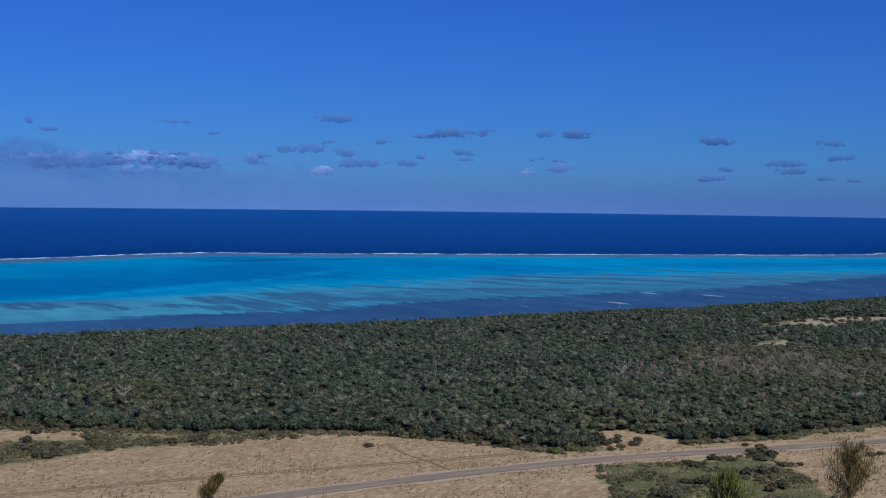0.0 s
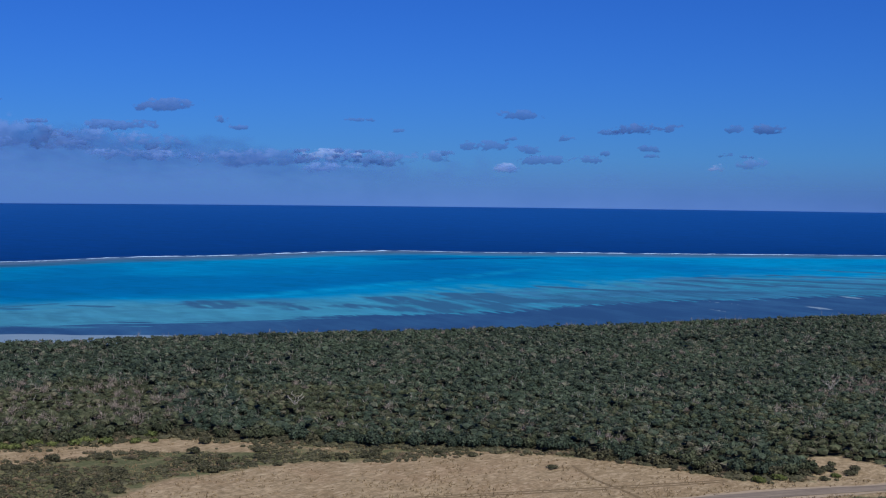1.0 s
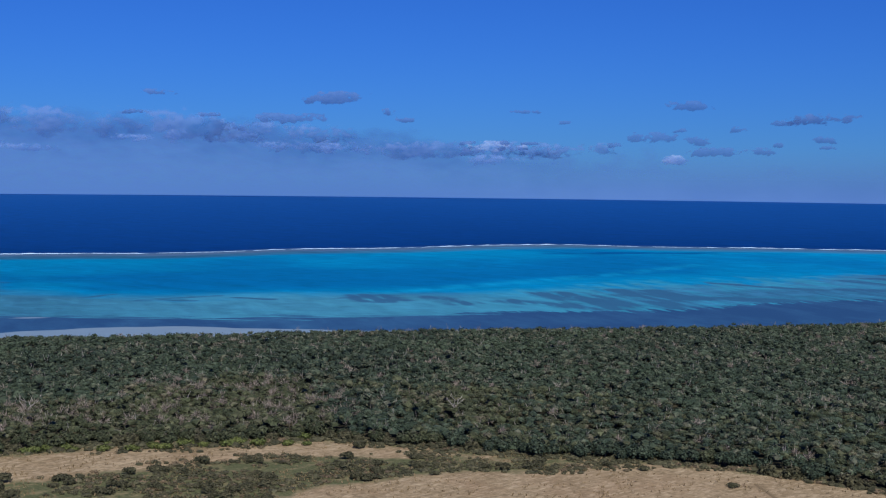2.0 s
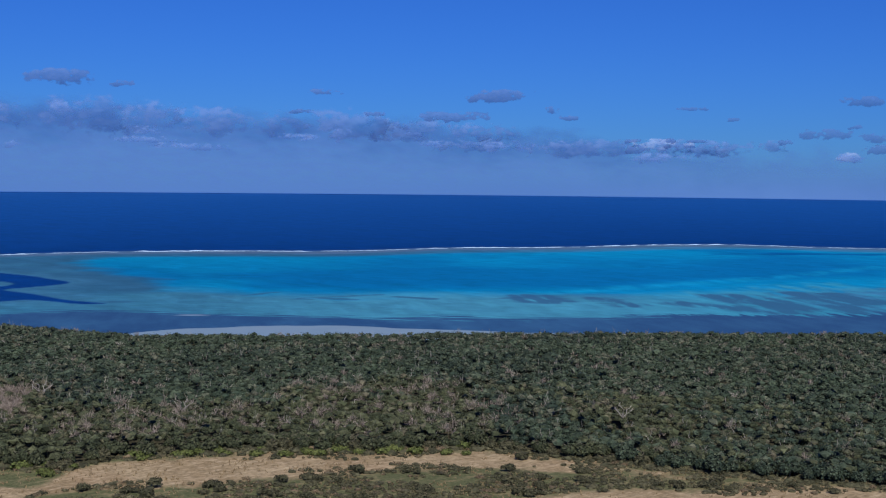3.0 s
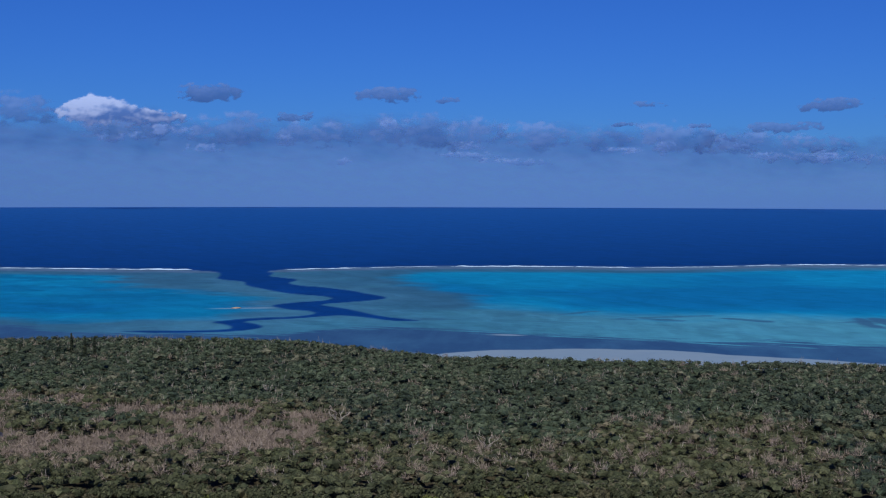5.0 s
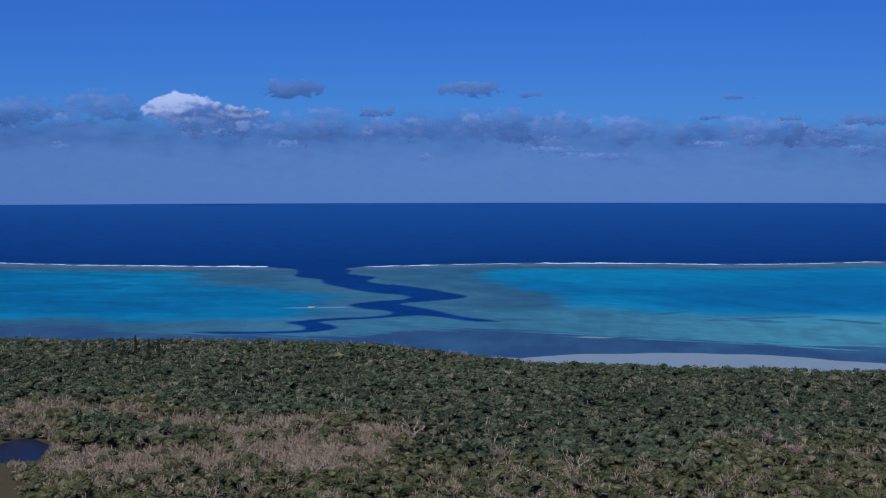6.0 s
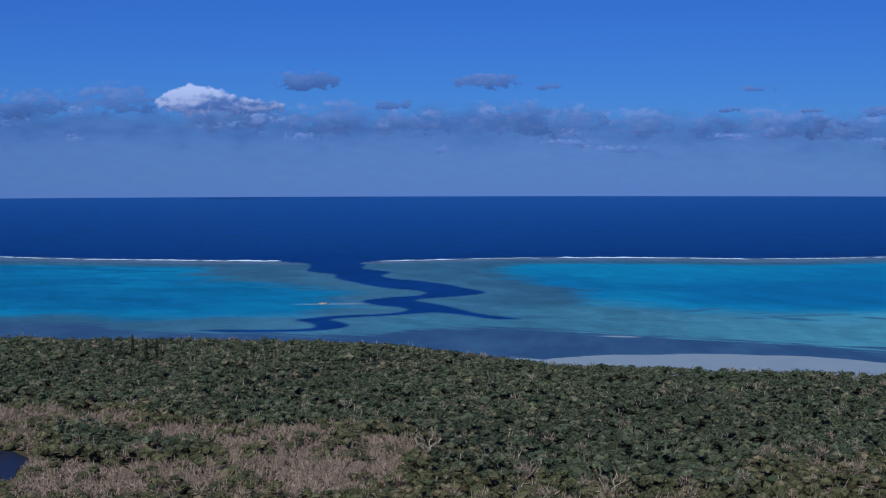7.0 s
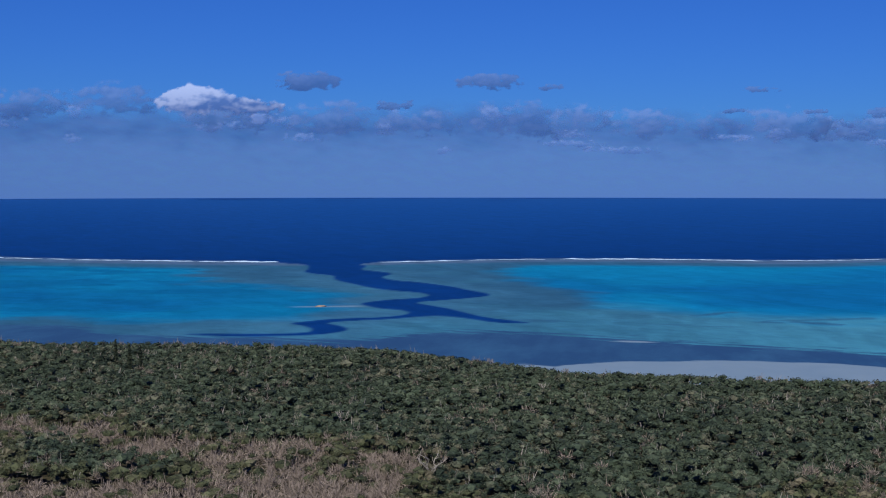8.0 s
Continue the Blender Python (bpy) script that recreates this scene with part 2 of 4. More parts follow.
def step(x, a, b):
    t = np.clip((x - a) / (b - a), 0, 1)
    return t * t * (3 - 2 * t)


# ---------------------------------------------------------------- plan of the coast
# s runs along the shore, n out to sea
ALONG, OUT = np.array([0.544, 0.839]), np.array([-0.839, 0.544])


def to_sn(x, y):
    return x * ALONG[0] + y * ALONG[1], x * OUT[0] + y * OUT[1]


def to_xy(s, n):
    return s * ALONG[0] + n * OUT[0], s * ALONG[1] + n * OUT[1]


def along_line(points):
    """A function n(s) through points of the plan."""
    p = sorted(to_sn(x, y) for x, y in points)
    s, n = np.array([q[0] for q in p]), np.array([q[1] for q in p])
    return lambda v: np.interp(v, s, n)


REEF_S = (-900, -640, -550, -460, -367, -292, -200, -125, -40, 10, 50, 85, 116, 150, 202, 236, 294, 340, 403, 440, 475, 520, 606, 660, 708, 859, 994, 1128, 1246, 1308)
REEF_N = (1260, 1202, 1189, 1190, 1194, 1210, 1268, 1293, 1302, 1297, 1312, 1328, 1350, 1366, 1374, 1379, 1397, 1424, 1447, 1447, 1450, 1415, 1386, 1382, 1357, 1312, 1272, 1226, 1211, 1244)


def reef_n(s):
    """The reef's outer edge, rounded off."""
    return sum(np.interp(s + d, REEF_S, REEF_N) for d in (-24, -12, 0, 12, 24)) / 5


seagrass_n = along_line([(-816, 118), (-786, 162), (-760, 176), (-735, 200), (-712, 240), (-704, 271), (-716, 310), (-709, 333), (-675, 365), (-628, 406), (-596, 437), (-580, 478),
                         (-534, 542), (-520, 589), (-495, 624), (-467, 669), (-440, 794), (-394, 870),
                         (-333, 967), (-237, 1271)])
pale_n = along_line([(-800, 130), (-790, 215), (-770, 290), (-800, 440), (-741, 452), (-715, 506), (-657, 580), (-600, 630), (-600, 760),
                     (-560, 900), (-524, 980), (-500, 1045), (-437, 1118), (-342, 1223), (-262, 1314), (-155, 1471)])
front_n = along_line([(-30, 560), (-84, 439), (-105, 401), (-125, 376), (-142, 353), (-161, 337), (-189, 337), (-214, 332),
                      (-266, 303), (-311, 281), (-346, 222), (-356, 193), (-348, 176), (-367, 165), (-380, 140), (-395, 60), (-430, -60)])
SHORE_S = (-600, -280, -212, -165, -125, -90, -50, 0, 100, 265, 490, 682, 1000)
SHORE_N = (655, 666, 675, 681, 676, 659, 640, 640, 641, 645, 646, 666, 682)


def shore_n(s):
    return np.interp(s, SHORE_S, SHORE_N)


def inside(x, y, poly):
    """Signed: metres inside a polygon are positive, outside negative."""
    px, py = np.asarray(x, float), np.asarray(y, float)
    best = np.full(px.shape, 1e9)
    odd = np.zeros(px.shape, bool)
    k = len(poly)
    for i in range(k):
        (ax, ay), (bx, by) = poly[i], poly[(i + 1) % k]
        t = np.clip(((px - ax) * (bx - ax) + (py - ay) * (by - ay)) / ((bx - ax) ** 2 + (by - ay) ** 2), 0, 1)
        best = np.minimum(best, np.hypot(px - ax - t * (bx - ax), py - ay - t * (by - ay)))
        cross = ((ay > py) != (by > py)) & (px < (bx - ax) * (py - ay) / (by - ay + 1e-12) + ax)
        odd ^= cross
    return np.where(odd, best, -best)


CHANNEL_WEST_BANK = [
    (-1300, 322), (-1188, 341), (-1169, 355), (-1134, 351), (-1096, 337), (-1070, 337), (-1053, 348), (-1026, 340), (-993, 340), (-955, 343),
    (-924, 349), (-906, 360), (-887, 361), (-873, 351), (-870, 336), (-863, 320), (-855, 310), (-840, 310), (-823, 314), (-813, 323),
    (-796, 320), (-784, 307), (-784, 291), (-784, 274), (-776, 261), (-773, 253), (-760, 256), (-745, 258), (-734, 252), (-736, 235),
    (-749, 200),
]
CHANNEL_EAST_BANK = [
    (-742, 205), (-730, 222), (-725, 249), (-727, 262), (-739, 274), (-757, 273), (-770, 269), (-774, 284), (-774, 301), (-780, 319),
    (-779, 331), (-766, 338), (-741, 345), (-732, 361), (-754, 353), (-768, 349), (-790, 347), (-808, 347), (-832, 341), (-849, 338),
    (-855, 356), (-863, 380), (-879, 397), (-908, 395), (-944, 393), (-979, 384), (-999, 372), (-1028, 373), (-1053, 391), (-1081, 387),
    (-1103, 380), (-1134, 395), (-1157, 392), (-1180, 424), (-1300, 442),
]


def rounded(poly, times=2):
    """Corners of a closed outline cut and cut again, until it winds smoothly."""
    for _ in range(times):
        cut = []
        for i, (ax, ay) in enumerate(poly):
            bx, by = poly[(i + 1) % len(poly)]
            cut += [(0.75 * ax + 0.25 * bx, 0.75 * ay + 0.25 * by), (0.25 * ax + 0.75 * bx, 0.25 * ay + 0.75 * by)]
        poly = cut
    return poly


CHANNEL = rounded(CHANNEL_WEST_BANK + CHANNEL_EAST_BANK, 1)
BASIN_EAST = [(-1300, 1900), (-1120, 740), (-1110, 580), (-1104, 503), (-1060, 476), (-1020, 464), (-989, 454), (-936, 446), (-901, 449), (-864, 450),
              (-830, 428), (-790, 424), (-759, 440), (-735, 450), (-706, 480), (-690, 500), (-666, 545), (-656, 575), (-640, 615), (-600, 660), (-545, 880), (-522, 1005), (-437, 1118), (-340, 1222), (-232, 1342), (-98, 1613), (-19, 1782), (-300, 2300)]
BASIN_WEST = [(-1400, -100), (-1255, 136), (-1205, 218), (-1162, 272), (-1104, 275), (-1058, 274), (-1027, 262), (-985, 277), (-942, 284), (-890, 300),
              (-850, 300), (-815, 278), (-785, 252), (-797, 230), (-809, 204), (-805, 176), (-822, 150), (-830, 118), (-900, -100)]
# clumps of coral on the pale sand: from, to, half width, strength
CORAL = [(-640, 592, -612, 580, 22, 1.0), (-606, 622, -572, 606, 18, 1.0), (-560, 640, -500, 645, 20, 0.9), (-572, 700, -505, 668, 26, 0.95),
         (-562, 748, -470, 690, 22, 0.95), (-545, 768, -500, 735, 20, 0.9), (-560, 858, -475, 860, 10, 0.85), (-500, 745, -440, 775, 22, 0.9),
         (-512, 955, -452, 938, 16, 0.8), (-465, 880, -410, 915, 22, 0.85), (-505, 990, -430, 985, 15, 0.95), (-512, 1033, -370, 1068, 14, 0.95),
         (-478, 1109, -366, 1135, 12, 0.95), (-473, 1213, -367, 1213, 10, 0.95), (-430, 1000, -360, 1020, 14, 0.95)]
# thin dark strokes of weed along the rim of the basin and over the flats
WEED = [(-697, 478, -680, 492, 3, 0.8), (-682, 520, -660, 532, 4, 0.9), (-735, 448, -744, 474, 3, 0.7), (-705, 469, -697, 520, 3, 0.6), (-755, 346, -742, 372, 5, 0.7),
        (-912, 438, -866, 462, 4, 0.5), (-713, 409, -691, 437, 3, 0.4), (-705, 462, -696, 470, 3, 0.7), (-640, 570, -640, 590, 4, 0.6)]
SAND_STREAK = [(-648, 600, -650, 700), (-650, 700, -653, 810), (-653, 810, -660, 900), (-660, 900, -676, 1010)]
GREEN_FIELD = [(-134, 327), (-119, 344), (-104, 364), (-85, 349), (-60, 300), (-80, 270), (-115, 290)]
SCRUB_WEST = [(-333, 165), (-331, 180), (-322, 200), (-317, 220), (-310, 242), (-303, 260), (-293, 267), (-280, 285), (-258, 302), (-236, 317),
              (-230, 310), (-246, 288), (-255, 272), (-262, 258), (-267, 240), (-258, 212), (-262, 180), (-300, 120)]
STRIP_GREEN = [(-372, 161), (-367, 172), (-352, 180), (-340, 170), (-352, 150)]
DEAD_WEST = [(-530, 84), (-534, 126), (-524, 146), (-494, 156), (-486, 180), (-474, 200), (-456, 212), (-424, 200), (-402, 178), (-414, 160), (-424, 136), (-424, 116), (-440, 100), (-480, 76)]
GREEN_ISLE = [(-462, 122), (-500, 122), (-509, 131), (-500, 144), (-478, 145), (-466, 160), (-453, 160), (-450, 148), (-453, 134)]
DEAD_EAST = [(-191, 474), (-197, 504), (-174, 532), (-178, 580), (-156, 588), (-129, 582), (-100, 579), (-95, 530), (-115, 517), (-144, 503), (-172, 467)]
CLEARING = [(-203, 722), (-196, 762), (-188, 792), (-172, 811), (-120, 850), (-128, 790), (-160, 742), (-165, 715), (-190, 690)]
CLEARING_LOW = [(-184, 638), (-171, 668), (-159, 634), (-172, 606)]
NOTCH = [(-160, 362), (-152, 381), (-134, 380), (-124, 368), (-142, 352)]
POND_AT = (-474, 110)


def pond_shape(x, y):
    """Metres inside the pond's edge (outside: negative)."""
    u, v = x - POND_AT[0], y - POND_AT[1]
    a = np.arctan2(v, u)
    return 11.3 + 1.5 * np.sin(3 * a + 0.8) + 1.2 * np.sin(5 * a) - np.hypot(u / 1.35, v * 1.15)


def hill(x, y):
    """The height of the land: a flat coastal plain and the lookout hill behind it."""
    s, n = to_sn(x, y)
    r = np.hypot(x - 10, y + 25)
    plain = 2.0 + 0.5 * np.sin(s / 61.0) * np.cos(n / 47.0)
    beach = step(shore_n(s) - n, -9, 3)
    return (plain + 2.2) * beach - 2.2 + 60 * np.clip(1 - r / 210.0, 0, 1) ** 1.6


# ---------------------------------------------------------------- land
def build_ground():
    s = np.concatenate([np.linspace(-4600, -520, 18), np.arange(-500, 1200, 6.0), np.linspace(1220, 4600, 18)])
    n = np.concatenate([np.linspace(-4300, -150, 16), np.arange(-120, 706, 6.0)])
    S, N = np.meshgrid(s, n, indexing="ij")
    X, Y = to_xy(S, N)
    wob = 4 * fbm(X, Y, 28.0, 3, 3.1)
    Z = hill(X, Y)
    Z[N > shore_n(S) + 14] = -2.2
    woods = step(N - front_n(S) + wob, 1, 9) * step(shore_n(S) - N, 3, 12)
    for poly in (CLEARING, CLEARING_LOW, NOTCH):
        woods = np.minimum(woods, step(-inside(X, Y, poly), -2, 4))
    woods[(np.abs(S) > 1150) & (N < 620)] = 1.0
    green = np.maximum.reduce([step(inside(X, Y, GREEN_FIELD) + wob, -6, 6), step(inside(X, Y, SCRUB_WEST) + wob, -6, 8) * 0.75,
                               step(inside(X, Y, STRIP_GREEN) + wob, -4, 4), 0.62 * step(front_n(S) - N, 14, -2) * step(inside(X, Y, NOTCH), 4, -4),
                               step(np.hypot(X - 10, Y + 25), 230, 190) * 0.7])
    green = np.where(N < 225, np.maximum(green, 0.55), green)
    sand = np.maximum(step(shore_n(S) - N, 12, 5), 0.485 * step(np.maximum(inside(X, Y, CLEARING), inside(X, Y, CLEARING_LOW)) + wob, -2, 3)) * step(S, -170, -100)
    verts = np.stack([X, Y, Z], -1).reshape(-1, 3)
    w = len(n)
    faces = [(i * w + j, (i + 1) * w + j, (i + 1) * w + j + 1, i * w + j + 1) for i in range(len(s) - 1) for j in range(w - 1)]
    me = mesh_from("ground", verts, faces, [GROUND], True)
    for name, values in (("woods", woods), ("green", green), ("sand", sand)):
        me.attributes.new(name, "FLOAT", "POINT").data.foreach_set("value", values.reshape(-1).astype(np.float32))
    return tagged(new("ground", me), "dry tan grassland running into a shaded forest floor and a sandy shore", "ground", kind="structure")


build_ground()

ROAD_S = (-420, 60, 110, 155, 200, 240, 270, 304, 420, 760)
ROAD_N = (285, 289, 293, 297, 300, 297, 291, 286, 274, 240)


def road_line(s):
    """The road's middle, rounded off where it bends."""
    return sum(np.interp(s + d, ROAD_S, ROAD_N) for d in range(-40, 41, 10)) / 9


def strip(name, mat, offset, half, lift, label, ragged=0.0, category="road"):
    s = np.arange(-420, 760, 4.0)
    rows = []
    cols = (-1.0, -0.5, 0.0, 0.5, 1.0)
    edge = fbm(s, s * 0 + offset, 9.0, 3, 5.0) * ragged
    for k in cols:
        n = road_line(s) + offset + k * half + (edge * np.sign(k) if abs(k) == 1 else 0)
        x, y = to_xy(s, n)
        crown = lift - 0.06 * abs(k)
        rows.append(np.stack([x, y, hill(x, y) + crown], -1))
    verts = np.stack(rows, 1).reshape(-1, 3)
    w = len(cols)
    faces = [(i * w + j, (i + 1) * w + j, (i + 1) * w + j + 1, i * w + j + 1) for i in range(len(s) - 1) for j in range(w - 1)]
    return tagged(new(name, mesh_from(name, verts, faces, [mat], True)), label, category, kind="structure")


strip("road_verge", GRAVEL, 0, 4.7, 0.14, "pale sandy gravel shoulder along the road", 2.0)
strip("road", ASPHALT, 0, 2.9, 0.26, "worn grey-brown two-lane asphalt road through dry fields", 0.5)


# ---------------------------------------------------------------- sea
SEA_RIM = 4500.0


def stroke(x, y, x0, y0, x1, y1):
    """Metres from a straight stroke of the plan."""
    t = np.clip(((x - x0) * (x1 - x0) + (y - y0) * (y1 - y0)) / ((x1 - x0) ** 2 + (y1 - y0) ** 2), 0, 1)
    return np.hypot(x - x0 - t * (x1 - x0), y - y0 - t * (y1 - y0))


def build_water():
    """One sheet: fine and radial over the lagoon, coarse out to the horizon."""
    cx, cy = -70.0, 60.0
    az = np.radians(np.concatenate([np.arange(-80, 4, 6.0), np.arange(4, 96, 0.095), np.arange(96, 190, 6.0)]))
    dep = np.linspace(0.155, 0.0305, 210)
    r = np.concatenate([[330, 400, 450], 75.0 / dep, [2700, 3000, 3400, 3900, 4200, SEA_RIM]])
    A, RR = np.meshgrid(az, r, indexing="ij")
    X, Y = cx - np.sin(A) * RR, cy + np.cos(A) * RR
    S, N = to_sn(X, Y)
    w1 = fbm(X, Y, 160.0, 5, 1.3)
    w2 = fbm(X, Y, 45.0, 4, 7.7)
    w3 = fbm((0.09 * S - N) / 7.0, S + 0.09 * N, 9.0, 3, 2.2)
    w4 = fbm(S / 3.0, N, 30.0, 5, 9.6)
    # long streaks combed by the current: they swing round along the shore
    comb = []
    for turn in (-0.52, 0.16):
        c, d = math.cos(turn), math.sin(turn)
        comb.append(fbm((c * X + d * Y) / 5.0, -d * X + c * Y, 8.0, 4, 4.4 + turn))
    swing = step(S, 430, 640)
    comb = comb[0] * (1 - swing) + comb[1] * swing
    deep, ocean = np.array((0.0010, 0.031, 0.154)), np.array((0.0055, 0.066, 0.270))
    blue, bright = np.array((0.0006, 0.138, 0.350)), np.array((0.0008, 0.222, 0.450))
    pale, flat = np.array((0.050, 0.242, 0.356)), np.array((0.036, 0.152, 0.282))
    shoal = np.array((0.165, 0.255, 0.360))
    crest = np.array((0.056, 0.112, 0.205))
    weed = np.array((0.023, 0.090, 0.180))

    def lay(base, mask, colour):
        return base + mask[..., None] * (colour - base)

    reef = reef_n(S)
    col = np.broadcast_to(flat, X.shape + (3,)) * (0.66 + 0.34 * step(S, 0, 400))[..., None]
    col = lay(col, step(w2 * 0.6 + w4 * 0.6, -0.1, 0.8) * 0.5, pale * 0.75)
    col = lay(col, step(w4 - 0.5 * w1, 0.15, 0.5) * 0.5, weed * 0.9)
    basin = np.maximum(step(inside(X, Y, BASIN_EAST) + 16 * w1 + 8 * w2 + 14 * w4 - 44 * comb * step(S, 150, 420), -16, 18), step(inside(X, Y, BASIN_WEST) + 16 * w1 + 10 * w2 + 24 * w4, -14, 20))
    basin *= step(reef - N, 62, 92)
    tone = step(0.75 * w1 + 0.18 * w4 + 0.95 * step(reef - N, 400, 90) + 0.8 * step(N - pale_n(S), 130, 10), 0.0, 1.05)
    col = lay(col, basin, (blue + tone[..., None] * (bright - blue)) * (0.78 + 0.12 * step(S, -200, 300) + 0.08 * step(S, 450, 800))[..., None])
    col = lay(col, 0.55 * step(w4 + 0.35 * w1, 0.10, 0.32) * basin * step(S, -180, -330), blue * 0.62)
    # pale sand shallows between the basin and the seagrass
    pale = pale + step(S, 120, 360)[..., None] * (np.array((0.030, 0.246, 0.375)) - pale)
    over = pale_n(S) + 22 * w1 + 14 * w2 + 34 * comb * step(S, 150, 420) - N
    band = step(over, -32, 30) * step(S, -320, -190)
    band = band * (1 - step(S, 220, 380) * (1 - (0.18 + 0.72 * step(comb + 0.35 * w4, -0.30, 0.22))))
    col = lay(col, band * (0.35 + 0.55 * step(S, -120, 120)) * (0.75 + 0.25 * step(w3, -0.4, 0.3)), pale)
    col = lay(col, 0.40 * step(comb + 0.35 * w4, -0.25, 0.35) * step(over, -190, -10) * step(over, 30, -20) * step(S, 560, 800), pale * 0.9)
    col = lay(col, 0.22 * step(w4, 0.0, 0.5) * basin, blue * 0.80)
    # a long tongue of pale sand across the basin
    far = np.minimum.reduce([stroke(X + 10 * w1, Y, *q) for q in SAND_STREAK])
    col = lay(col, 0.42 * step(far + 6 * w2, 22, 2) * step(comb, -0.7, 0.3), np.array((0.006, 0.285, 0.500)))
    # streaks of coral and weed across the pale sand
    strewn = 0.45 * step(N - seagrass_n(S) + 40 * w1, 120, 40) * step(S, 300, 420)
    coral = strewn
    for x0, y0, x1, y1, half, much in CORAL:
        coral = np.maximum(coral, much * np.clip(1.35 - stroke(X + 7 * w2, Y + 7 * w1, x0, y0, x1, y1) / (0.74 * half), 0, 1))
    coral = np.clip(coral * (0.98 + 1.15 * comb), 0, 1)
    for x0, y0, x1, y1, half, much in WEED:
        col = lay(col, much * step(stroke(X + 4 * w2, Y + 4 * w4, x0, y0, x1, y1) + 2.5 * comb, half * 1.5, half * 0.3), weed)
    ps, pn = to_sn(-818, 1110)
    col = lay(col, step(1 - np.hypot((S - ps) / 120, (N - pn) / 26) + 0.5 * w2, 0.0, 0.6) * 0.75, blue * np.array((1.0, 0.42, 0.62)))
    # dark seagrass belt along the shore
    belt = step(seagrass_n(S) + 7 * w1 + 8 * w2 + 9 * w3 - N, -4, 4)
    meadow = np.clip(0.5 + (seagrass_n(S) + 7 * w1 + 6 * w2 - N) / 64.0, 0, 1)
    spots = step(w3 - 0.4 * w1, 0.62, 0.75) * belt * step(S, 330, 480)
    sandy = 0.6 * spots
    for px, py in ((-658, 372), (-332, 836), (-345, 930), (-300, 938)):
        u, v = 0.883 * (X - px) - 0.469 * (Y - py), 0.469 * (X - px) + 0.883 * (Y - py)
        sandy = np.maximum(sandy, np.clip(1 - np.hypot(u / 24.0, v / 7.0), 0, 1) * (px > -600))
    sandy = np.maximum(sandy, np.clip(0.9 - np.hypot((S + 45.8 + 0.5 * (N - 754.4)) / 26.0, (N - 754.4) / 7.0), 0, 1))
    # sand shoal close to the beach
    near = along_line([(-640, 300), (-608, 314), (-610, 343), (-604, 368), (-594, 390), (-575, 411), (-552, 430), (-505, 470), (-435, 550), (-335, 735)])(S)
    sandy = np.maximum(sandy, np.clip(0.5 + (near - 1 + 4 * w2 - N) / 12.0, 0, 1) * step(S, -110, -50) * step(S, 800, 100))
    # reef flat, crest and the deep water outside
    col = lay(col, step(reef - N + 8 * w2, 46, 30), crest * 1.05)
    col = lay(col, step(N - reef, 2, 14), deep)
    # open sea coloured gradually paler from the reef out to the horizon
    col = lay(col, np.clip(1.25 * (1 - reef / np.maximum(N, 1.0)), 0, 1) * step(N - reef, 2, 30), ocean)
    bank = inside(X, Y, CHANNEL)
    col = lay(col, 0.42 * step(bank + 9 * w2 + 5 * w4, -34, -6) * step(reef - N, 60, 110) * step(S, -60, -160), flat * np.array((1.25, 1.05, 0.98)))
    chan = step(bank + 2.2 * w2 + 0.8 * w4, -2.0, 1.5)
    col = lay(col, chan, deep * 1.02)
    # the white sandbar beside the channel
    col = lay(col, step(1 - np.hypot((X + 845 - 0.24 * (Y - 285)) / 6.0, (Y - 290) / 27.0) + 0.2 * w2, 0.1, 0.6) * 0.85, shoal * 0.95)
    verts = np.stack([X, Y, np.zeros_like(X)], -1).reshape(-1, 3)
    w = len(r)
    faces = [(i * w + j, (i + 1) * w + j, (i + 1) * w + j + 1, i * w + j + 1) for i in range(len(az) - 1) for j in range(w - 1)]
    me = mesh_from("water", verts, [f[::-1] for f in faces], [WATER], True)
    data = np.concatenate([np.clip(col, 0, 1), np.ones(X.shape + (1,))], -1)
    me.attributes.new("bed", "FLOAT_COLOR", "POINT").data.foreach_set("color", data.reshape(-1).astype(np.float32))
    me.attributes.new("coral", "FLOAT", "POINT").data.foreach_set("value", (coral * (1 - belt)).reshape(-1).astype(np.float32))
    open_water = np.clip(step(reef - N + 8 * w2, 46, 30) + chan, 0, 1)
    for name, values in (("meadow", meadow * (1 - open_water)), ("shoal", sandy * (1 - open_water)), ("west", step(S, 330, 110)), ("inner", step(S, 330, -100) * (1 - open_water))):
        me.attributes.new(name, "FLOAT", "POINT").data.foreach_set("value", values.reshape(-1).astype(np.float32))
    return tagged(new("water", me), "turquoise lagoon with dark channel inside a reef, deep blue ocean beyond", "water", kind="structure")


build_water()


